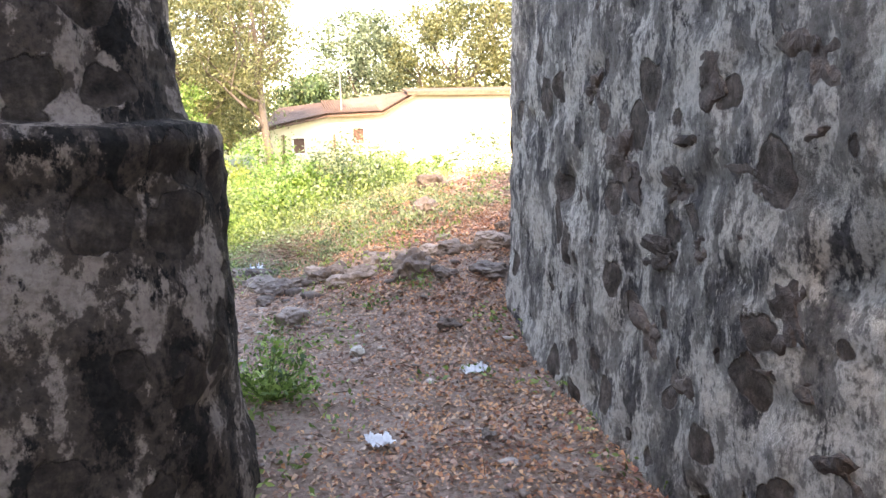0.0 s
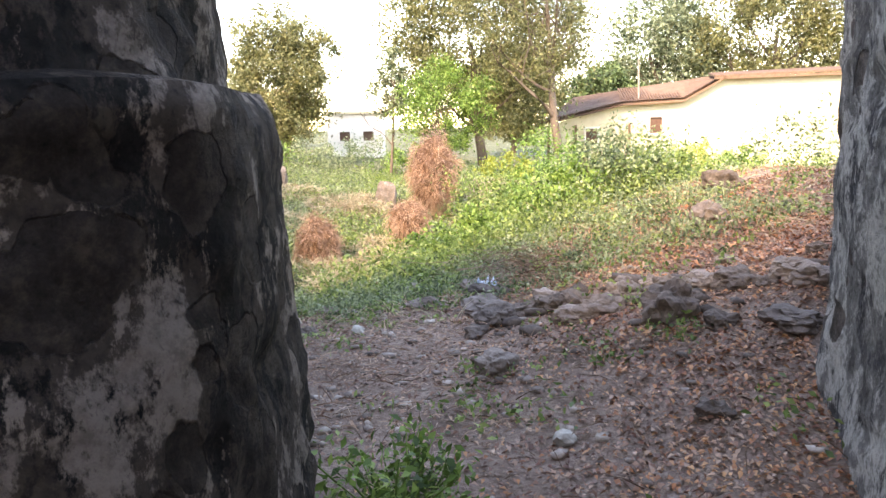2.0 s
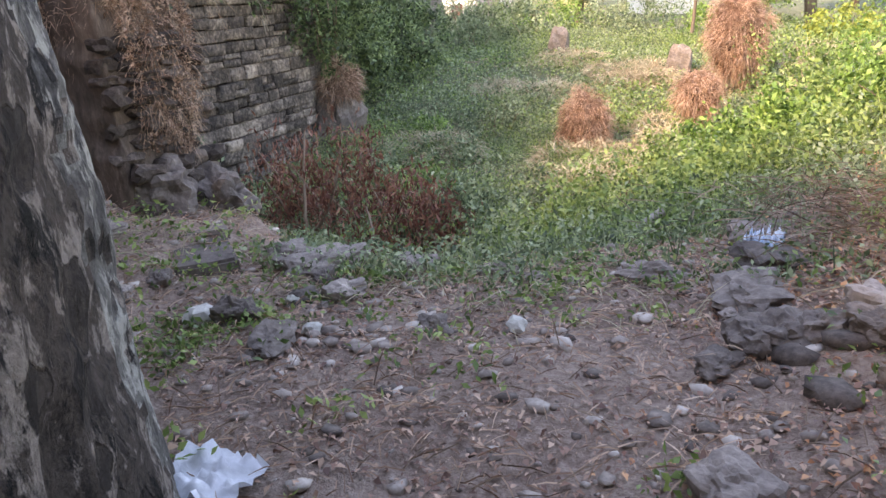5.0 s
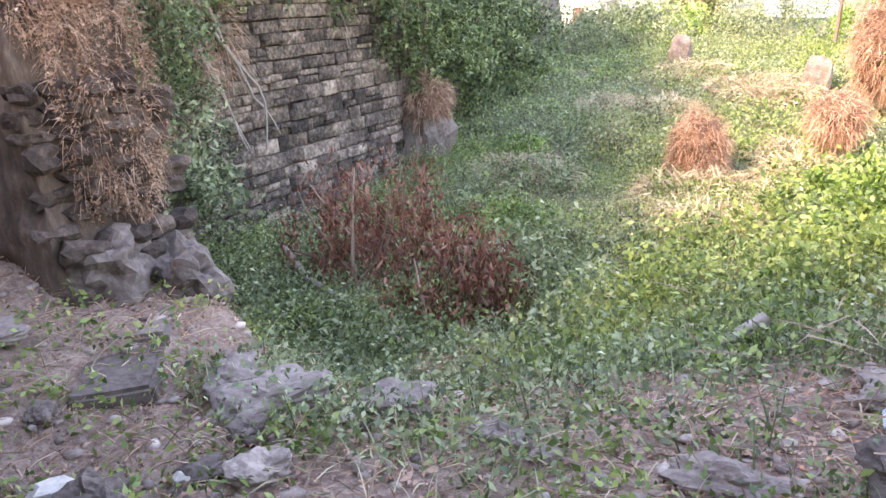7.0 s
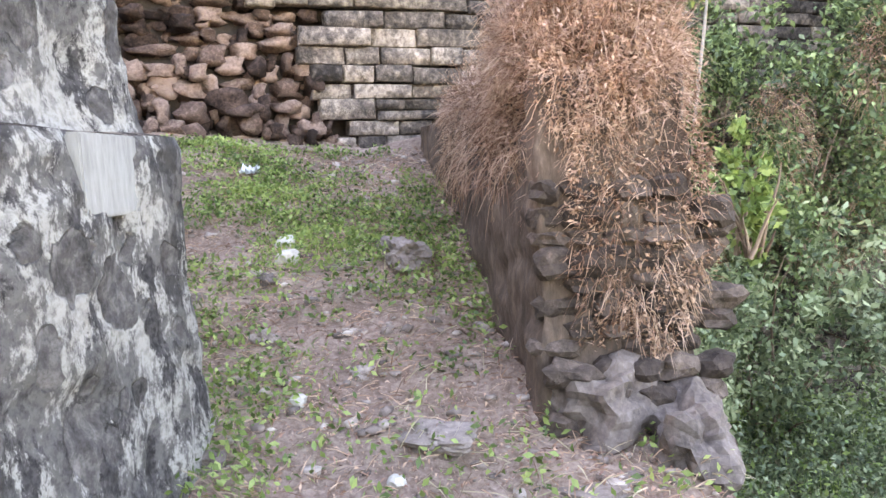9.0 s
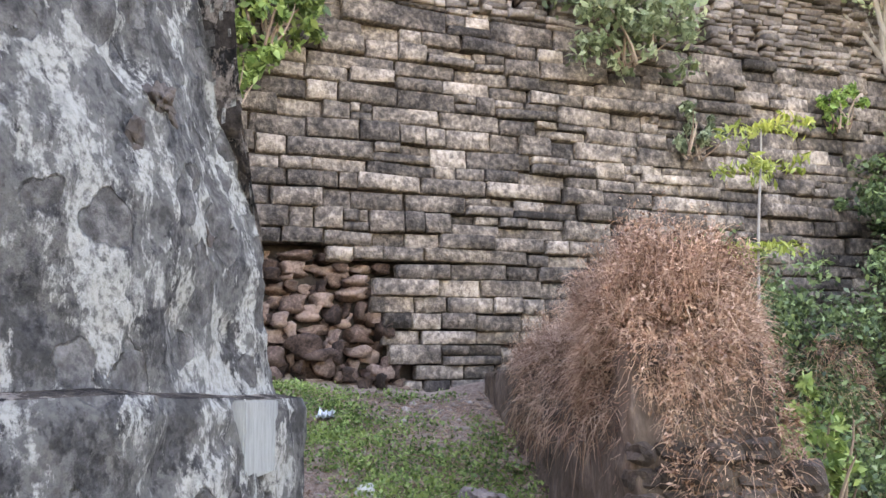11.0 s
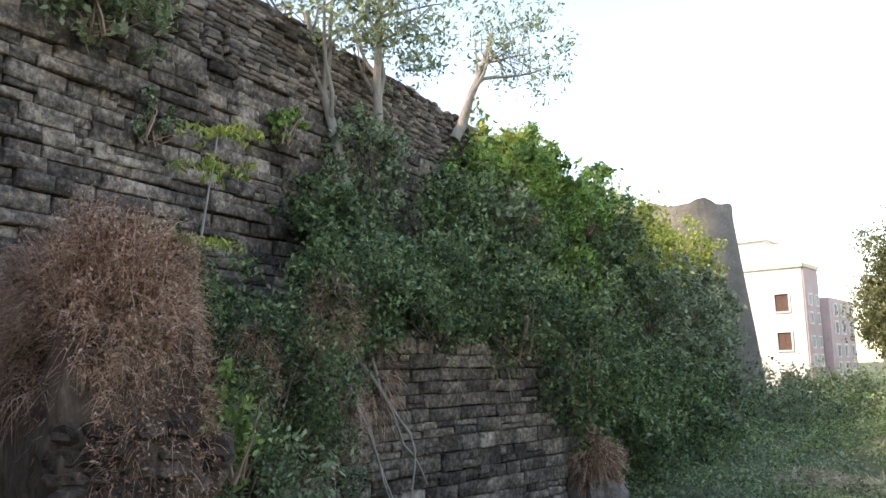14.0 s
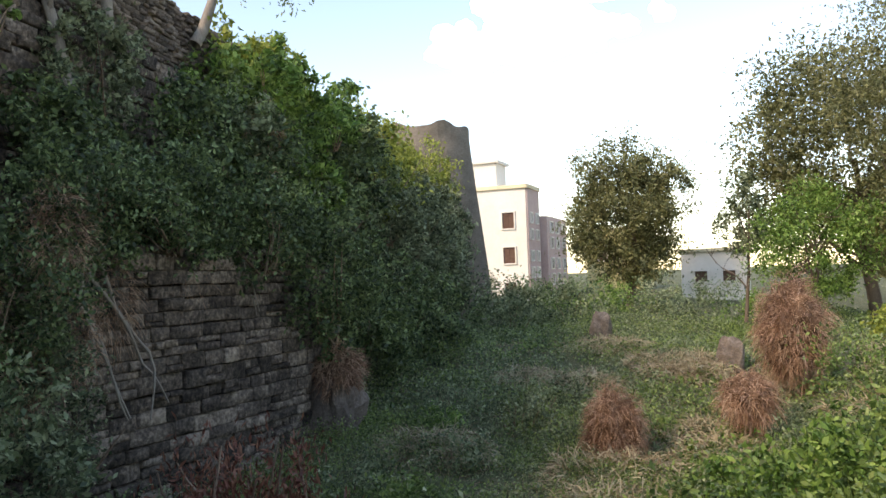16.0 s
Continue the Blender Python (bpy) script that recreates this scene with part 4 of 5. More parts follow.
wall_bush("tree mass below the bastion, sunlight put into yellow-green leaf colour", 31.5, 6.0, (1.6, 3.2, 1.8), M_YELLF, 6000, 80, 67, 0.18, 1.0)
wall_bush("dark creeper hanging down the wall", 10.5, 2.6, (0.9, 1.4, 1.8), M_DARKLF, 7000, 90, 68, 0.11, 1.1)
wall_bush("dark bush at the foot of the wall", 16.0, 0.6, (1.9, 3.0, 1.6), M_DARKLF, 11000, 110, 69, 0.13, 2.4)
wall_bush("dark bush at the foot of the wall", 20.5, 0.2, (2.0, 3.4, 1.6), M_DARKLF, 10000, 110, 70, 0.15, 3.0)
wall_bush("dark green bush between parapet and wall", 3.7, 1.4, (0.9, 1.0, 1.5), M_DARKLF, 8500, 90, 71, 0.08, 1.0)
wall_bush("dark green bush between parapet and wall", 3.2, -0.2, (1.3, 1.1, 1.2), M_WEEDG, 6500, 90, 72, 0.08, 2.2)
wall_bush("dry and green climbers over the retaining wall", 5.2, 1.0, (0.8, 1.3, 1.5), M_GREYLF, 7000, 90, 73, 0.08, 0.9)
wall_bush("bright green sprig beside the parapet", 1.75, 1.15, (0.25, 0.3, 0.5), M_WEED, 700, 25, 74, 0.09, 3.4)


for s_at, z_at, r_at, lf, k in [(11.6, 5.6, 0.9, M_GREENLF, 0), (13.0, 5.0, 1.1, M_GREENLF, 1), (13.8, 3.6, 0.9, M_GREENLF, 2), (15.5, 5.6, 1.0, M_GREENLF, 3), (10.2, 4.3, 0.7, M_GREYLF, 4), (9.2, 3.4, 0.6, M_DARKLF, 5), (17.5, 4.4, 1.1, M_DARKLF, 6), (21.5, 3.6, 1.3, M_GREYLF, 7), (26.5, 4.4, 1.4, M_GREYLF, 8), (12.0, 3.0, 0.7, M_WEED, 9)]:
    wall_bush("drooping leafy bough standing out of the wall's greenery", s_at, z_at, (r_at, r_at * 1.15, r_at), lf, int(2600 * r_at), int(46 * r_at), 140 + k, 0.15, 1.9, 0.17)


# bushes hanging over the retaining wall and filling the corner behind the parapet
for k, (x, y, zc, rx, ry, rz, lf, sz) in enumerate([
        (-4.3, 10.4, 0.4, 0.9, 0.9, 1.1, M_DARKLF, 0.07), (-4.6, 11.6, 1.4, 0.8, 1.0, 1.2, M_DARKLF, 0.07), (-3.6, 9.5, -0.2, 0.8, 0.7, 0.9, M_WEEDG, 0.06),
        (-4.6, 9.9, 2.2, 0.8, 0.8, 0.9, M_DARKLF, 0.07), (-4.9, 12.9, 2.6, 0.7, 1.0, 0.9, M_DARKLF, 0.08), (-5.0, 14.6, 2.7, 0.7, 1.2, 0.9, M_DARKLF, 0.08),
        (-5.0, 16.6, 2.5, 0.8, 1.3, 1.0, M_DARKLF, 0.09), (-4.9, 18.4, 1.6, 0.9, 1.2, 1.6, M_DARKLF, 0.1), (-4.6, 12.2, 0.2, 0.5, 0.5, 1.3, M_GREYLF, 0.06),
        (-4.0, 8.8, 0.7, 0.7, 0.4, 0.9, M_WEED, 0.06), (-2.5, 8.9, -0.2, 0.9, 0.5, 0.8, M_WEEDG, 0.06), (-6.2, 17.0, 4.0, 1.0, 2.0, 1.3, M_DARKLF, 0.1)]):
    bush("bush", "dark leafy bush overhanging the ditch wall", (x, y, zc - rz * 0.75), (rx, ry, rz), lf, 7000, 90, 400 + k, sz, group="bushes along the ditch wall", clump=0.22)
for k, (x, y, zc) in enumerate([(-4.8, 12.6, 1.0), (-4.7, 11.8, 0.6), (-4.4, 11.0, 1.5), (-4.5, 12.2, 2.2)]):
    creeper("dried_creeper", "dry brown creeper strands hanging down the ditch wall", (x, y, zc), (0.25, 0.4, 0.6), 900, 440 + k, M_DRY, 0.2, 0.005, mass=False, leafy=900)


for k, (s_at, z_at, out, r_at) in enumerate([(9.3, 2.6, 1.9, 0.7), (10.6, 3.4, 2.0, 0.6), (8.0, 1.9, 1.8, 0.8), (6.4, 1.4, 1.6, 0.7), (11.2, 4.6, 1.9, 0.5), (7.2, 2.9, 1.4, 0.5)]):
    creeper("dried_creeper", "dry brown vine strands tangled in the wall's greenery", wall_at(s_at, z_at, out), (0.3, 0.4, r_at), 900, 700 + k, M_DRY, 0.26, 0.007, 1.4, mass=False, leafy=1300)


# weed clumps and dry mats that break up the ditch's green
rngk = np.random.default_rng(450)
for k in range(44):
    x, y = rngk.uniform(-3.8, 7.5), rngk.uniform(11.0, 27.0)
    if y < 11.5 + 0.5 * max(0, x - 2.5) or (abs(x + 2) < 1.6 and y < 14):
        continue
    r = rngk.uniform(0.35, 0.8)
    bush("weed_clump", "clump of tall leafy weeds in the ditch", (x, y, ground_z(x, y) - 0.15), (r * 1.2, r * 1.1, r * 0.75), (M_WEED, M_WEEDG, M_GREENLF, M_GREYLF)[k % 4], 1500, 30, 460 + k, 0.075, group="weed clumps in the ditch", clump=0.3)
for k in range(24):
    x, y = rngk.uniform(2.2, 5.8), rngk.uniform(11.2, 17.0)
    r = rngk.uniform(0.45, 0.75)
    bush("weed_clump", "tall leafy weeds on the leafy bank's edge", (x, y, ground_z(x, y) - 0.1), (r * 1.3, r * 1.2, r), (M_WEEDG, M_GREENLF, M_WEED)[k % 3], 2600, 40, 600 + k, 0.07, group="weed clumps in the ditch", clump=0.28)
for k in range(18):
    x, y = rngk.uniform(4.0, 10.0), rngk.uniform(12.5, 21.0)
    r = rngk.uniform(0.6, 1.05)
    bush("weed_clump", "tall dense weeds covering the bank", (x, y, ground_z(x, y) - 0.1), (r * 1.4, r * 1.3, r), (M_WEEDG, M_GREENLF, M_WEED)[k % 3], 3400, 60, 640 + k, 0.08, group="weed clumps in the ditch", clump=0.22)
for k in range(16):
    x, y = rngk.uniform(-3.5, 5.0), rngk.uniform(15.0, 30.0)
    r = rngk.uniform(0.5, 1.1)
    creeper("dry_mat", "flattened mat of straw-coloured dead creeper", (x, y, ground_z(x, y) + 0.15), (r * 1.3, r, 0.32), 1400, 520 + k, M_STRAW, 0.3, 0.014, 0.8, mass=False, leafy=900)


# sapling with long bright leaflets
def sapling(place, height, seed=5):
    rng = np.random.default_rng(seed)
    t = empty("sapling", "slender sapling with bright green drooping leaflets", "sapling", m=Matrix.Translation(place))
    pts, rr, _ = wander((0, 0, 0), (0.0, 0.16, 1), height, 0.016, 0.008, rng, 0.03, 6)
    v, f = tube(pts, rr, 6)
    part_np("stem", v, f, M_BARKP, t)
    for i in (3, 5, 6):
        for k in range(7):
            a = 2 * math.pi * k / 7 + rng.random()
            d = np.array([math.cos(a), math.sin(a), 0.35])
            P = np.array([pts[i] + d * q for q in np.linspace(0.05, 0.4, 8)])
            P[:, 2] -= np.linspace(0, 0.16, 8)
            P = np.repeat(P, 3, 0) + rng.normal(size=(24, 3)) * 0.022
            v, f = leaves(P, 0.1, 0.3, 0.8, rng, 0.9)
            tagged(part_np("frond", v, f, M_YELLF, t), kind="stuff")
    return t


sapling((-3.2, 9.6, 1.6), 2.15)

# dried creepers
creeper("dried_creeper", "reddish-brown dried creeper heaped on the parapet end", (-1.2, 8.06, 1.72), (0.62, 0.46, 0.66), 20000, 81, M_DRY, 0.12, 0.0038, 0.9, leafy=22000, wisps=900)
creeper("dried_creeper", "reddish-brown dried creeper heaped on the parapet", (-2.7, 8.03, 1.72), (1.4, 0.42, 0.34), 12000, 82, M_DRY, 0.12, 0.0038, 0.9, leafy=14000, wisps=700)
creeper("dried_creeper", "dried creeper hanging down the parapet's broken end", (-0.58, 8.12, 1.2), (0.07, 0.34, 0.72), 1700, 83, M_DRY, 0.09, 0.0035, mass=False, leafy=2600)
creeper("dried_creeper", "dried creeper hanging down the parapet's side", (-2.2, 7.66, 1.45), (1.5, 0.05, 0.25), 1100, 84, M_DRY, 0.13, 0.005, mass=False, sag=1.5)
creeper("dried_creeper", "tall orange-brown clump of dried creeper on the bank", (2.9, 23.4, 0.2), (0.75, 0.7, 1.15), 6000, 85, M_DRY, 0.2, 0.01, leafy=6000)
creeper("dried_creeper", "dried creeper spilling down a stone in the ditch", (0.08, 19.4, -1.25), (0.55, 0.45, 0.8), 4500, 86, M_DRY, 0.15, 0.008, leafy=5000)
creeper("dried_creeper", "dried creeper spilling down the bank", (2.2, 20.6, -0.8), (0.5, 0.5, 0.5), 2400, 87, M_DRY, 0.2, 0.009, leafy=1500)
creeper("dried_creeper", "orange dried creeper on top of a broken pillar", (-4.9, 18.5, -0.2), (0.5, 0.5, 0.55), 3500, 88, M_DRY, 0.16, 0.01, leafy=2500)
pil = tagged(new("broken_pillar", rock_mesh("broken_pillar", 3, 1.0, M_RUBBLE, 0.3, 3, 0.7)), "broken stub of masonry at the ditch wall", "masonry stub")
pil.matrix_basis = Matrix.Translation((-4.92, 18.5, -1.05)) @ Matrix.Diagonal((0.95, 0.8, 1.5, 1))
stump = tagged(new("stone_stump", rock_mesh("stone_stump", 5, 1.0, M_RUBBLE, 0.2, 3)), "upright weathered stone stub on the bank", "stone")
stump.matrix_basis = Matrix.Translation((-2.8, 30.9, ground_z(-2.8, 30.9) + 0.4)) @ Matrix.Diagonal((0.7, 0.6, 1.3, 1))
stump2 = tagged(new("stone_stump", stump.data), "upright weathered stone stub on the bank", "stone")
stump2.matrix_basis = Matrix.Translation((1.4, 27.3, ground_z(1.4, 27.3) + 0.3)) @ Matrix.Diagonal((0.7, 0.6, 1.2, 1))


# dead red shrub in the ditch
def dead_shrub(place, rad, seed):
    rng = np.random.default_rng(seed)
    t = empty("dead_shrub", "fallen shrub with hanging dead dark red leaves", "dead shrub", m=Matrix.Translation(place))
    pieces, P = [], []
    for k in range(16):
        g = blob_points(rng, 1, (0, 0, rad[2] * 0.75), rad, 0.8)[0]
        p, r, _ = wander((rng.normal() * 0.3, rng.normal() * 0.3, 0), g, np.linalg.norm(g), 0.028, 0.008, rng, 0.16, 7)
        pieces.append(tube(p, r, 5))
        for j in range(2, 8):
            for q in range(2):
                if rng.random() < 0.12:
                    continue
                c = p[j] + rng.normal(size=3) * 0.14
                m = rng.normal(size=(22, 3)) * np.array([0.06, 0.06, 0.13]) + c - np.array([0, 0, 0.1])
                P.append(m)
    v, f = joined(pieces)
    part_np("branch_work", v, f, M_TWIG, t)
    P = np.concatenate(P)
    v, f = leaves(P, 0.1, 0.25, 0.0, rng, 1.6)
    part_np("dead_leaves", v, f, M_RED, t)
    return t


dead_shrub((-1.7, 12.2, -1.35), np.array([1.2, 1.0, 0.8]), 91)
dead_shrub((-0.35, 11.3, -1.3), np.array([0.8, 0.7, 0.5]), 92)


# ---- ground cover ----
def inside_gate(x, y):
    """True on ground that the pier or the gate wall stands on."""
    if -1.0 < x < 2.12 and 2.6 < y < 6.15 and (x - 0.2) + (y - 4.2) * 0.9 < 2.3:
        return True
    return y < 5.5 and x > 3.05 + 0.265 * y


def cover(name, label, mats, area, n_plants, per, height, size, seed, dens=None, aspect=0.5, spread=0.12, stalk=True):
    """Low plants over an area of ground: each a small column of leaves on a stalk."""
    rng = np.random.default_rng(seed)

    def keep(x, y):
        if inside_gate(x, y) or x < fort_x(y) + 0.2 or (x < -0.6 and 7.6 < y < 8.4):
            return False
        k = 0.5 + 0.9 * noise.noise((x * 0.55, y * 0.55, seed)) + 0.35 * noise.noise((x * 1.9, y * 1.9, seed))
        return rng.random() < k * (dens(x, y) if dens else 1.0)
    P = on_ground(rng, n_plants, *area, keep)
    h = height * rng.uniform(0.3, 1.2, len(P)) * np.array([0.6 + 0.8 * max(0, 0.5 + noise.noise((p[0] * 0.4, p[1] * 0.4, seed + 5))) for p in P])
    idx = np.repeat(np.arange(len(P)), per)
    t = rng.random(len(idx)) ** 0.7
    Q = P[idx] + np.column_stack([rng.normal(size=len(idx)) * spread, rng.normal(size=len(idx)) * spread, t * h[idx]])
    pieces = [leaves(Q, size, aspect, 0.9, rng, 0.1)]
    if stalk:
        D = rng.normal(size=P.shape) * 0.25 + np.array([0, 0, 1])
        V, F = blades(P, D, height * 0.8, 0.008, 0.3, rng)
        pieces.append((V, F))
    v, f = joined(pieces)
    return tagged(part_np(name, v, f, mats), label, "undergrowth", kind="stuff")


ditch = lambda x, y: S(8.3, 10.0, y - 0.45 * max(0, x - 2.2)) * (1 if x < 5 else 0.9)
cover("undergrowth", "dense green weeds filling the ditch", M_WEED, (-5, 9, 8, 20), 13000, 18, 0.4, 0.05, 201, ditch)
cover("undergrowth", "grey-green weeds filling the ditch", M_WEEDG, (-5, 9, 8.2, 22), 9000, 18, 0.4, 0.048, 202, ditch)
cover("undergrowth", "taller weeds on the far bank", M_WEEDG, (-8, 14, 19, 42), 9000, 16, 0.4, 0.09, 203, None, spread=0.2)
cover("undergrowth", "fresh green weeds on the far bank", M_WEED, (-8, 14, 19, 42), 7000, 16, 0.4, 0.09, 204, None, spread=0.2)
cover("undergrowth", "tall weeds at the leafy bank's edge", M_WEED, (2.2, 6.5, 10.5, 18), 3000, 20, 0.55, 0.065, 205, lambda x, y: S(0.5, 2.5, y - 8.5 - 0.5 * max(0, x - 3)))
cover("weeds", "scattered low green weeds on the trodden earth", M_WEED, (-0.5, 8, 2.4, 11), 4200, 18, 0.11, 0.042, 206, lambda x, y: 0.2 + 0.55 * S(4.5, 7, y), spread=0.07, stalk=False)
cover("weeds", "low weeds along the causeway", M_WEED, (-5, 0.8, 4.6, 7.7), 9000, 14, 0.1, 0.04, 207, lambda x, y: max(0.06, 0.1 + 0.75 * S(-1.0, -2.6, x) + 0.9 * noise.noise((x * 0.9, y * 0.9, 5))), spread=0.07, stalk=False)
cover("weeds", "tangled weeds at the ditch's edge", M_WEEDG, (0.3, 5.5, 7.4, 10), 1600, 16, 0.2, 0.04, 208, lambda x, y: 1.2, spread=0.08)
cover("weeds", "low grey-green weeds on the ditch's floor", M_WEEDG, (-4.6, 1, 8.8, 14), 3600, 18, 0.35, 0.06, 209, lambda x, y: 1.0)


def scatter(name, label, material, area, n, size, seed, dens=None, lift=0.012, aspect=0.6):
    rng = np.random.default_rng(seed)

    def keep(x, y):
        if inside_gate(x, y) or x < fort_x(y) + 0.15:
            return False
        return rng.random() < (0.65 + 0.8 * noise.noise((x * 1.1, y * 1.1, seed))) * (dens(x, y) if dens else 1)
    P = on_ground(rng, n, *area, keep)
    P[:, 2] += lift
    m = len(P)
    a = rng.uniform(0, 2 * math.pi, m)
    d = np.column_stack([np.cos(a), np.sin(a), rng.normal(size=m) * 0.35])
    w = np.column_stack([-np.sin(a), np.cos(a), rng.normal(size=m) * 0.35]) * aspect
    s = size * rng.uniform(0.5, 1.4, m)[:, None]
    up = np.array([0, 0, 0.3])
    V = np.stack([P - d * s / 2, P + w * s / 2 + up * s, P + d * s / 2, P - w * s / 2 + up * s * 0.6], 1).reshape(-1, 3)
    return tagged(part_np(name, V, np.arange(4 * m).reshape(m, 4), material), label, "leaf litter", kind="stuff")


scatter("leaf_litter", "dead brown leaves strewn over the gateway's floor", M_LITTER, (0.8, 8, 1, 9.5), 90000, 0.03, 301, lambda x, y: 0.35 + 0.8 * S(2.6, 4.0, x))
scatter("leaf_litter", "orange dead leaves drifted along the wall and bank", M_ORANGE, (2, 8.5, 1, 12), 110000, 0.028, 302, lambda x, y: S(2.2, 0.5, abs(x - 3.1 - 0.265 * min(y, 5.5))) * 1.0 + 0.25 * S(3.2, 5, x))
scatter("leaf_litter", "dry straw and leaf scraps on the causeway", M_LITTER, (-5, 3, 5.8, 9.2), 34000, 0.024, 303, None, aspect=0.35)
scatter("leaf_litter", "pale dry scraps on the earth", M_DRY, (-5, 6, 2, 11), 22000, 0.022, 304, None, aspect=0.3)


def straw(name, label, area, n, length, seed, dens=None, material=M_DRY):
    rng = np.random.default_rng(seed)
    P = on_ground(rng, n, *area, lambda x, y: not inside_gate(x, y) and x > fort_x(y) + 0.1 and rng.random() < (dens(x, y) if dens else 1))
    P[:, 2] += 0.02
    D = rng.normal(size=P.shape)
    D[:, 2] = np.abs(D[:, 2]) * 0.5
    V, F = blades(P, D, length, 0.005, 0.6, rng)
    return tagged(part_np(name, V, F, material), label, "dry grass", kind="stuff")


straw("dry_grass", "dry straw tufts over the ditch bank", (-4.5, 7, 7, 18), 26000, 0.2, 311, lambda x, y: max(0.1, 0.45 + 1.3 * noise.noise((x * 0.6, y * 0.6, 3))), M_STRAW)
straw("dry_grass", "dry straw scattered on the causeway", (-5, 3, 5, 9), 9000, 0.1, 312)
straw("dry_grass", "straw-coloured grass on the far bank", (-6, 8, 16, 30), 12000, 0.35, 313, lambda x, y: max(0, 0.3 + 1.4 * noise.noise((x * 0.35, y * 0.35, 9))))


def heap(place, rad, n, seed, label):
    """A low heap of dry stems."""
    rng = np.random.default_rng(seed)
    t = empty("brush_heap", label, "brush heap", m=Matrix.Translation(gz(*place)))
    P = rng.normal(size=(n, 3)) * np.array([rad, rad * 0.8, 0.02]) * 0.5
    P[:, 2] = np.abs(rng.normal(size=n)) * 0.07
    D = rng.normal(size=(n, 3)) * np.array([1, 1, 0.25])
    V, F = blades(P, D, 0.22, 0.006, 0.3, rng)
    tagged(part_np("stem_tangle", V, F, M_TWIG, t), kind="stuff")
    return t


heap((0.3, 10.1), 0.8, 900, 321, "heap of dry reddish stems at the ditch's edge")
heap((3.7, 8.4), 0.9, 1100, 322, "heap of dry brown stems and roots")
heap((1.0, 9.2), 0.7, 500, 323, "heap of dry pale stems")

# young broad-leaved plant at the pier's foot
pl = empty("young_plant", "bright green broad-leaved plant at the pier's foot", "plant", m=Matrix.Translation(gz(2.36, 4.2)))
rngp = np.random.default_rng(331)
st = []
for k in range(24):
    a = rngp.uniform(0, 6.28)
    g = np.array([math.cos(a) * 0.26, math.sin(a) * 0.26, rngp.uniform(0.1, 0.3)])
    p, r, _ = wander((0, 0, 0), g, np.linalg.norm(g), 0.006, 0.003, rngp, 0.08, 4)
    st.append(tube(p, r, 4))
    V, F = leaves(np.repeat(np.array(p[1:]), 9, 0) + rngp.normal(size=(36, 3)) * 0.04, 0.05, 0.45, 1.5, rngp)
    tagged(part_np("leaf_spray", V, F, M_GREENLF, pl), kind="stuff")
v, f = joined(st)
part_np("stems", v, f, M_GREENLF, pl)

# ---- stones ----
ROCKS = [rock_mesh("rock", k, 0.8, M_ROCK, 0.28, 4, 0.42) for k in range(7)]


def rock(x, y, size, seed, label="angular grey stone lying on the earth", dz=0.0, me=None, turn=None, material=None):
    rng = np.random.default_rng(seed + 500)
    ob = tagged(new("rock", me or ROCKS[seed % 7]), label, "stone", "stones on the ground")
    ob.matrix_basis = Matrix.Translation((x, y, ground_z(x, y) + size[2] * 0.12 + dz)) @ Matrix.Rotation(rng.uniform(0, 6.28) if turn is None else turn, 4, "Z") @ Matrix.Rotation(rng.normal() * 0.12, 4, "X") @ Matrix.Diagonal((size[0], size[1], size[2], 1))
    return ob


rock(3.95, 5.98, (0.34, 0.28, 0.36), 1, "large dark angular stone at the bank's foot", turn=0.3)
rock(3.83, 6.62, (0.22, 0.2, 0.24), 2, "rounded brown stone among the rubble")
rock(3.62, 6.4, (0.3, 0.22, 0.22), 3)
rock(4.15, 5.75, (0.18, 0.15, 0.16), 4, "small pale rounded stone")
rock(2.89, 5.93, (0.26, 0.2, 0.22), 5, "grey stone on the trodden earth")
rock(4.46, 5.55, (0.3, 0.22, 0.14), 6)
rock(4.4, 6.2, (0.3, 0.22, 0.2), 0, "flat stone of a broken kerb")
rock(3.4, 6.9, (0.24, 0.2, 0.2), 8)
rock(4.7, 5.95, (0.3, 0.2, 0.18), 9, "flat stone of a broken kerb")
rock(-0.62, 7.95, (0.4, 0.42, 0.5), 10, "dark stone fallen from the parapet", 0.02)
rock(-0.42, 8.25, (0.5, 0.36, 0.5), 11, "dark stone fallen from the parapet", -0.05)
rock(0.72, 7.6, (0.46, 0.3, 0.22), 12, "flat weathered stone at the ditch's edge", 0.02)
rock(0.5, 7.66, (0.34, 0.26, 0.2), 13)
rock(-2.26, 7.22, (0.42, 0.26, 0.26), 14, "dark flat stone on the causeway", 0.03, turn=0.2)
rock(0.9, 7.04, (0.2, 0.14, 0.12), 15, "pale stone on the trodden earth")
rock(0.68, 6.8, (0.22, 0.18, 0.22), 16)
rock(1.02, 6.58, (0.34, 0.2, 0.16), 17)
rock(1.08, 7.15, (0.22, 0.18, 0.18), 18)
rock(-0.5, 7.2, (0.3, 0.22, 0.12), 19, "half-buried flat stone on the causeway")
rock(2.98, 7.42, (0.46, 0.34, 0.2), 20, "pale flat stone among weeds")
rock(3.05, 7.86, (0.34, 0.3, 0.2), 21, "pale flat stone among weeds")
rock(2.5, 7.75, (0.36, 0.18, 0.18), 22)
rock(1.7, 7.8, (0.26, 0.18, 0.16), 23)
rock(1.1, 7.95, (0.36, 0.3, 0.2), 24)
rock(4.95, 8.0, (0.4, 0.3, 0.3), 25, "dark stone on the leafy bank")
rock(5.6, 9.4, (0.4, 0.34, 0.36), 26, "dark stone on the leafy bank")
rock(3.05, 8.72, (0.4, 0.3, 0.16), 27, "pale flat stone among weeds")
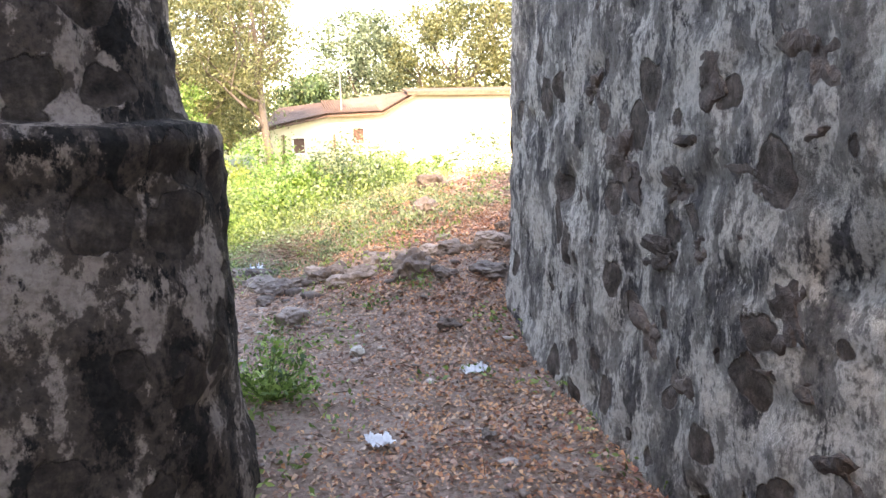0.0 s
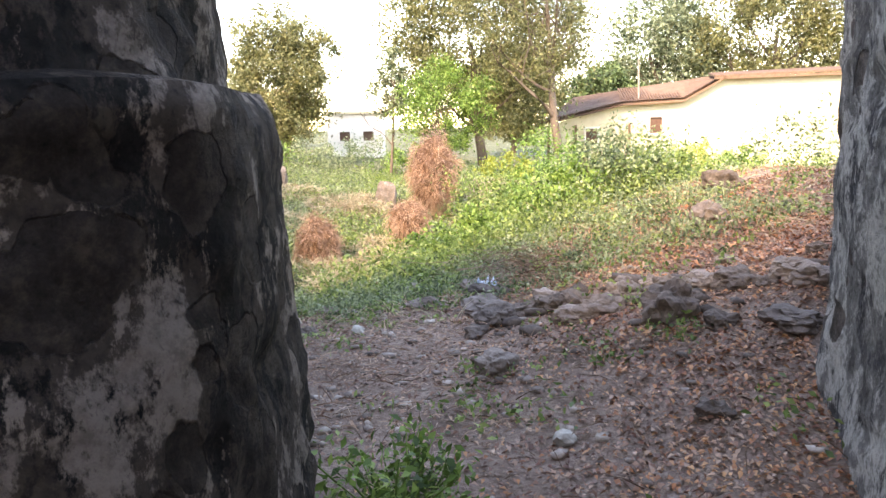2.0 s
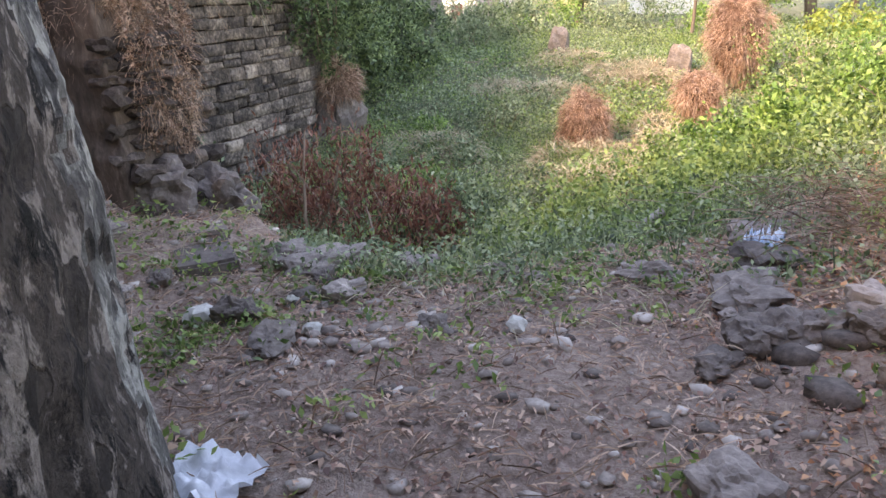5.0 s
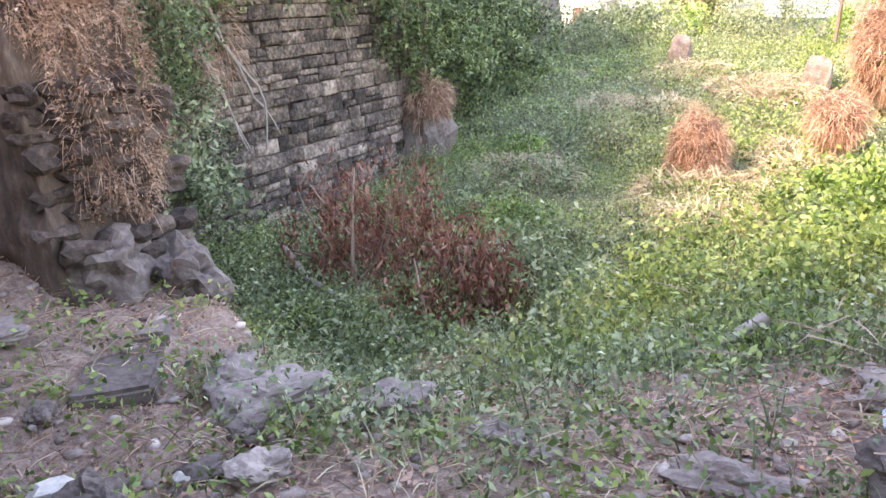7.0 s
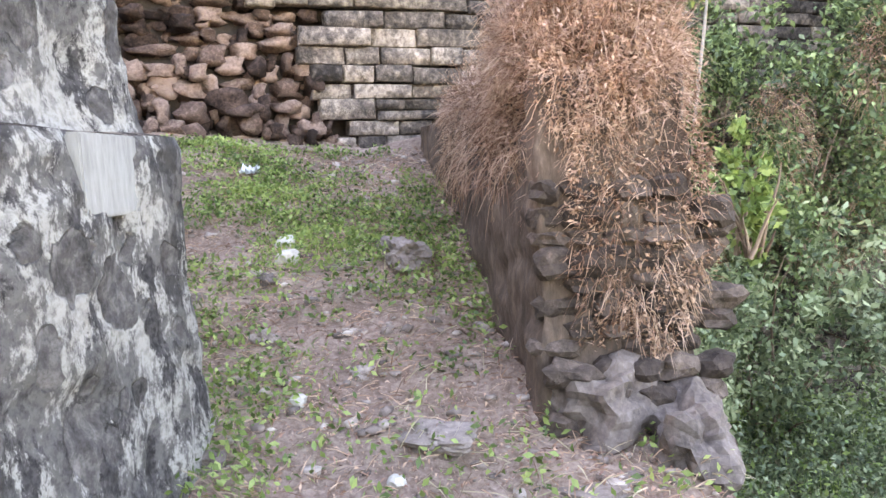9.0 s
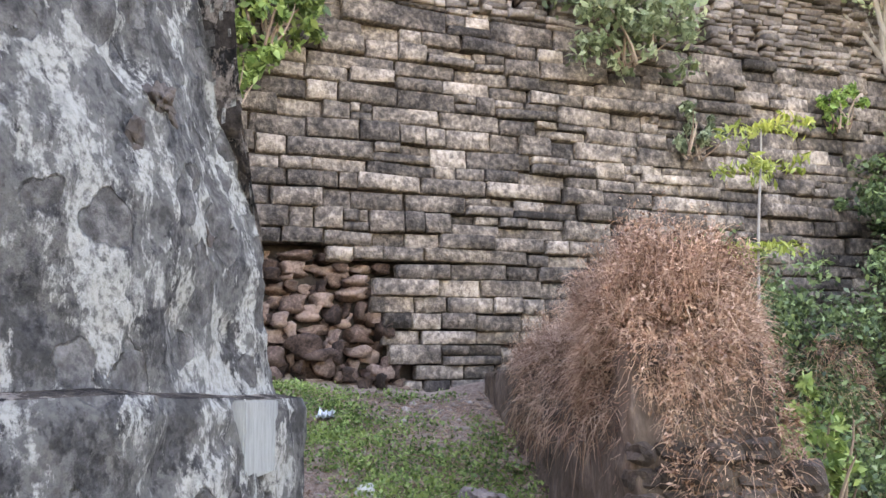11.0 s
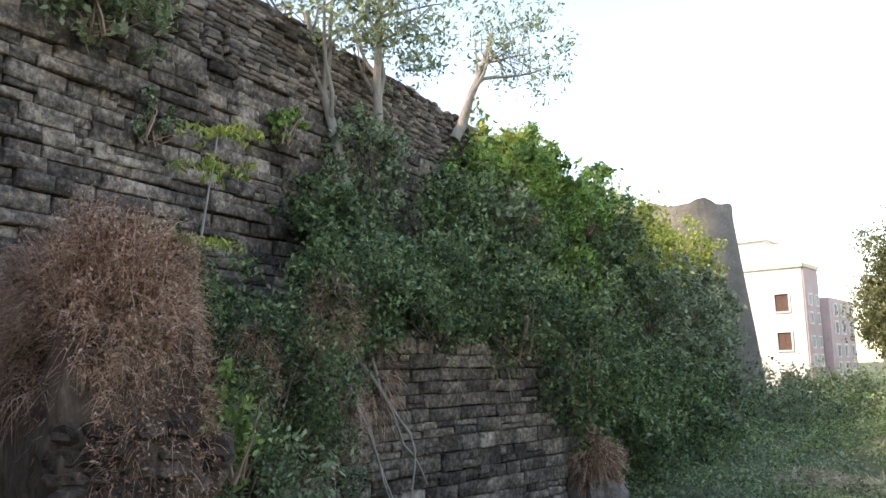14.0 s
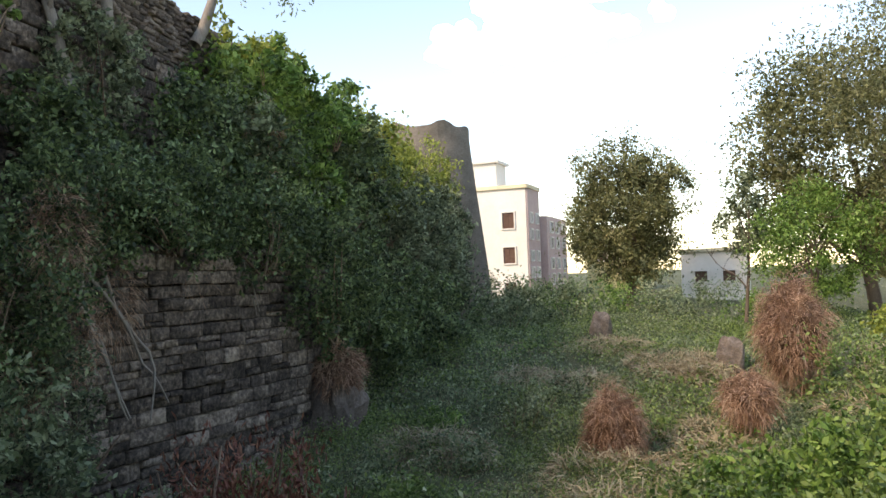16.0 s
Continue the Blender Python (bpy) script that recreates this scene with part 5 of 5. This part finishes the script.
for k in range(60):
    rng = np.random.default_rng(900 + k)
    x, y = rng.uniform(-4, 6), rng.uniform(2.5, 9.5)
    if inside_gate(x, y) or x < fort_x(y) + 0.4 or (x < -0.5 and y > 7.3) or (abs(x - 2.5) < 0.6 and y < 7):
        continue
    s = rng.uniform(0.04, 0.13)
    rock(x, y, (s * 1.3, s, s), k, "small loose stone on the earth")

for k in range(46):
    rng = np.random.default_rng(1200 + k)
    t = rng.random()
    x, y = 3.0 + 2.2 * t + rng.normal() * 0.22, 7.0 - 1.0 * t + rng.normal() * 0.28
    s = rng.uniform(0.05, 0.2)
    if x < 5.2:
        rock(x, y, (s * 1.3, s, s), k + 3, "loose stone in the broken kerb's rubble")


def dressed_slab(place, size, turn, tilt=0.0):
    bm = box_bm(size, (0, 0, 0), 0.02)
    bmesh.ops.subdivide_edges(bm, edges=bm.edges[:], cuts=2, use_grid_fill=True)
    for v in bm.verts:
        v.co += Vector((noise.noise(v.co * 6), noise.noise(v.co * 6 + Vector((9, 0, 0))), noise.noise(v.co * 7 + Vector((0, 9, 0))))) * 0.011
    ob = tagged(part("stone_slab", bm, M_ROCK), "dressed dark stone edging the causeway", "stone slab", "edge stones")
    ob.matrix_basis = Matrix.Translation(place) @ Matrix.Rotation(turn, 4, "Z") @ Matrix.Rotation(tilt, 4, "X")
    return ob


dressed_slab((-0.32, 7.82, -0.06), (0.36, 0.6, 0.42), radians(43))
dressed_slab((0.0, 7.46, -0.1), (0.34, 0.56, 0.42), radians(43), 0.03)

# plaque stone and stones that show in the pier and the gate wall
M_DARKSTONE = mat("dark_core_stone", [(0.3, (0.03, 0.025, 0.023)), (0.5, (0.085, 0.068, 0.06)), (0.7, (0.18, 0.145, 0.125))], scale=4, fine=24, bump=1.0, obj=0.08, dist=0.04)
STONES = [rock_mesh("stone", 60 + k, 1.0, M_DARKSTONE, 0.5, 4, 0.3) for k in range(5)]
M_SLATE = mat("grey_slate", [(0.3, (0.17, 0.17, 0.165)), (0.7, (0.34, 0.34, 0.32))], scale=5, fine=40, bump=0.4, stretch=(1, 1, 0.2))
plq = box_bm((0.4, 0.05, 0.27), (0, 0, 0), 0.006)
plq = part("plaque_stone", plq, M_SLATE, pier, "smooth grey squared stone set in the plaster")
plq.matrix_basis = Matrix.Translation((-0.12, 6.085, 1.4)) @ Matrix.Rotation(radians(-9), 4, "Z")


SHOWN = [(3.01, 1.34, 0.40, 0.29), (2.18, 1.66, 0.25, 0.22), (2.51, 0.99, 0.42, 0.16), (1.87, 1.35, 0.30, 0.13), (2.22, 0.52, 0.32, 0.26), (3.36, 1.69, 0.26, 0.17), (1.70, 0.92, 0.26, 0.22), (2.43, 1.28, 0.22, 0.16), (1.62, 1.71, 0.29, 0.22), (2.27, 1.46, 0.31, 0.12), (1.58, 1.47, 0.23, 0.08), (3.77, 1.88, 0.21, 0.22), (3.88, 0.51, 0.25, 0.20), (3.19, 0.57, 0.22, 0.17), (1.69, 0.75, 0.26, 0.10), (1.44, 0.56, 0.31, 0.14), (2.19, 1.07, 0.17, 0.10), (1.87, 1.12, 0.18, 0.11), (2.65, 0.63, 0.29, 0.20), (2.94, 0.15, 0.27, 0.22)]
GN = Vector((-0.965, 0.263, 0))
for k, (y, z, w, h) in enumerate(SHOWN):
    p = Vector((3.66 + 0.2725 * (y - 2.5), y, z)) - GN * 0.034
    wall_stone(gate, p, GN, (w, h), STONES[k % 5])
rngs = np.random.default_rng(66)
for k in range(26):
    a = rngs.uniform(0, 1)
    z = rngs.uniform(0.15, 2.6)
    p, nn = (Vector((2.0, 3.2 + 0.9 * a, z)), Vector((1, 0.1, 0))) if k % 3 == 0 else (Vector((1.2 - 1.9 * a, 5.66 + 0.44 * min(1, a * 1.6), z)), Vector((0.35 * (1 - a), 1, 0)))
    wall_stone(pier, p - nn * (0.06 if z < 1.5 else 0.24), nn, (rngs.uniform(0.12, 0.3), rngs.uniform(0.1, 0.24)), STONES[k % 5])


def pebbles(label, area, n, small, large, seed, material, dens=None):
    """Loose chips of stone, joined, half sunk in the earth."""
    rng = np.random.default_rng(seed)
    shapes = []
    for k in range(6):
        me = rock_mesh("tmp", k + 20, 0.7, material, 0.4, 1, 0.5)
        shapes.append((np.array([tuple(v.co) for v in me.vertices]), np.array([tuple(p.vertices) for p in me.polygons])))
        bpy.data.meshes.remove(me)
    P = on_ground(rng, n, *area, lambda x, y: not inside_gate(x, y) and x > fort_x(y) + 0.2 and rng.random() < (0.55 + 0.9 * noise.noise((x * 1.4, y * 1.4, seed))) * (dens(x, y) if dens else 1))
    out = []
    for p in P:
        v, f = shapes[int(rng.integers(0, 6))]
        a = rng.uniform(0, 6.28)
        k = small + (large - small) * rng.random() ** 3
        c, d = math.cos(a) * k, math.sin(a) * k
        w = v * np.array([1.3, 1.0, 1.0]) * rng.uniform(0.7, 1.2, 3)
        out.append((np.column_stack([w[:, 0] * c - w[:, 1] * d, w[:, 0] * d + w[:, 1] * c, w[:, 2] * k]) + p + np.array([0, 0, k * 0.1]), f))
    return tagged(part_np("pebbles", *joined(out), material), label, "pebbles", kind="stuff")


M_CHIP = mat("stone_chips", [(0.28, (0.09, 0.07, 0.06)), (0.5, (0.25, 0.2, 0.17)), (0.74, (0.52, 0.45, 0.39))], scale=3, fine=28, bump=0.6, island=0.2, dist=0.01)
pebbles("small stone chips strewn over the causeway", (-5, 3.2, 5.0, 9.0), 5200, 0.012, 0.085, 341, M_CHIP)
pebbles("small stone chips on the gateway's earth", (1.0, 6.5, 1.2, 8.0), 2600, 0.012, 0.075, 342, M_CHIP)
pebbles("dark rubble stones along the broken kerb", (2.9, 6.2, 5.3, 8.2), 700, 0.04, 0.2, 343, M_ROCK, lambda x, y: S(0.9, 0.2, abs(y - 7.0 + 0.45 * (x - 3.0))))
straw("twigs", "broken brown twigs scattered over the earth", (-5, 6.5, 2.5, 10), 5200, 0.16, 344, None, M_TWIG)


# ---- litter ----
def crumple(name, label, place, size, material, seed, parent_part="film"):
    t = empty(name, label, "litter", m=Matrix.Translation(place))
    n = 14
    V = []
    for j in range(n):
        for i in range(n):
            u, w = i / (n - 1) - 0.5, j / (n - 1) - 0.5
            q = Vector((u * 4 + seed, w * 4, seed))
            V.append((u * size[0] * (1 + 0.3 * noise.noise(q)), w * size[1] * (1 + 0.3 * noise.noise(q * 1.3)), abs(noise.noise(q * 1.6)) * size[2] * 1.6 + 0.012))
    F = [(j * n + i, j * n + i + 1, (j + 1) * n + i + 1, (j + 1) * n + i) for j in range(n - 1) for i in range(n - 1)]
    part_np(parent_part, np.array(V), np.array(F), material, t)
    return t


crumple("plastic_sheet", "crumpled white plastic sheet lying by the pier", gz(1.38, 5.62, 0.03), (0.32, 0.26, 0.06), M_PLASTIC, 3)
crumple("paper_scrap", "crumpled white paper scrap on the earth", gz(2.74, 3.42, 0.02), (0.12, 0.14, 0.035), M_PLASTIC, 5)
crumple("plastic_bag", "blue and white plastic bag on a flat stone", gz(3.04, 8.25, 0.02), (0.18, 0.16, 0.14), M_BLUEBAG, 8)
crumple("paper_scrap", "pale flattened scrap among dead leaves", gz(3.59, 4.1, 0.02), (0.16, 0.12, 0.04), M_PLASTIC, 11)
crumple("paper_scrap", "white scrap on the causeway's weeds", gz(-4.0, 6.1, 0.02), (0.2, 0.14, 0.1), M_PLASTIC, 13)
PALE = rock_mesh("pale_rock", 77, 0.8, M_PALE, 0.25, 2)
for k, (x, y, s) in enumerate([(-2.44, 6.48, 0.14), (-2.75, 6.45, 0.13), (0.5, 6.76, 0.14), (0.88, 7.02, 0.1), (1.15, 6.7, 0.08), (3.1, 4.9, 0.1), (2.0, 7.0, 0.09), (-0.9, 6.6, 0.08), (-0.3, 7.0, 0.07)]):
    rock(x, y, (s * 1.2, s, s), 70 + k, "small pale stone on the earth", 0.01, PALE)


def branch(pts, r0, r1, label, material=M_TWIG):
    t = empty("fallen_branch", label, "branch", m=Matrix.Translation(pts[0]))
    rel = [np.array(p) - np.array(pts[0]) for p in pts]
    v, f = tube(rel, list(np.linspace(r0, r1, len(pts))), 6)
    part_np("limb", v, f, material, t)
    return t


branch([(-3.0, 11.9, -1.0), (-2.5, 11.6, -1.2), (-2.0, 11.4, -1.24), (-1.6, 11.2, -1.3)], 0.045, 0.025, "pale fallen branch across the weeds", M_BARKP)
branch([gz(2.0, 9.3, 0.05), gz(2.2, 9.5, 0.12), gz(2.4, 9.65, 0.22)], 0.025, 0.04, "pale broken branch leaning in the weeds", M_BARKP)
rngr = np.random.default_rng(77)
for k in range(5):
    p, r, _ = wander((-5.1, 12.2 + 0.22 * k, 2.6), (0.02, 0.35, -1), 3.4, 0.045, 0.02, rngr, 0.16, 12, -0.02)
    p = [np.array([-5.06 + 0.03 * math.sin(i), q[1], q[2]]) for i, q in enumerate(p)]
    branch(p, 0.034, 0.012, "pale root creeping down the retaining wall", M_BARKP)
for k in range(7):
    p, r, _ = wander(wall_at(7.2 + 0.5 * k, 3.2, 1.9), (0.05, 0.15, -1), 2.4, 0.03, 0.012, rngr, 0.2, 10, -0.05)
    branch(p, 0.026, 0.009, "bare grey vine hanging from the wall's greenery", M_BARKP)


# ---- cloud ----
M_CLOUD = bpy.data.materials.new("cloud_glow_white")
M_CLOUD.use_nodes = True
cb = M_CLOUD.node_tree.nodes["Principled BSDF"]
cb.inputs["Base Color"].default_value = (0.9, 0.9, 0.92, 1)
# weak emission stands in for sunlight scattered through the cloud
cb.inputs["Emission Color"].default_value = (0.8, 0.84, 0.95, 1)
cb.inputs["Emission Strength"].default_value = 0.55
cloud = empty("cloud", "white heaped cloud in a pale blue sky", "cloud", kind="structure", m=Matrix.Translation((-128, 415, 132)))
rngc = np.random.default_rng(5)
pieces = []
for k in range(46):
    c = rngc.normal(size=3) * np.array([40, 10, 14])
    c[2] = abs(c[2]) - 6
    r = rngc.uniform(9, 19) * (1 - min(0.6, abs(c[0]) / 130))
    bm = bmesh.new()
    bmesh.ops.create_icosphere(bm, subdivisions=3, radius=r)
    for v in bm.verts:
        d = v.co.normalized()
        v.co *= 1 + 0.25 * noise.noise(d * 2.2 + Vector((k, 0, 0))) + 0.12 * noise.noise(d * 6 + Vector((k, 0, 0)))
        v.co.z = max(v.co.z, -r * 0.3)
    vv = np.array([tuple(v.co) for v in bm.verts]) + c
    ff = np.array([[v.index for v in fc.verts] for fc in bm.faces])
    bm.free()
    pieces.append((vv, ff))
v, f = joined(pieces)
part_np("cloud_body", v, f, M_CLOUD, cloud, soft=True)

# ---- stones of the walls ----
for lay in PIECES:
    lay()
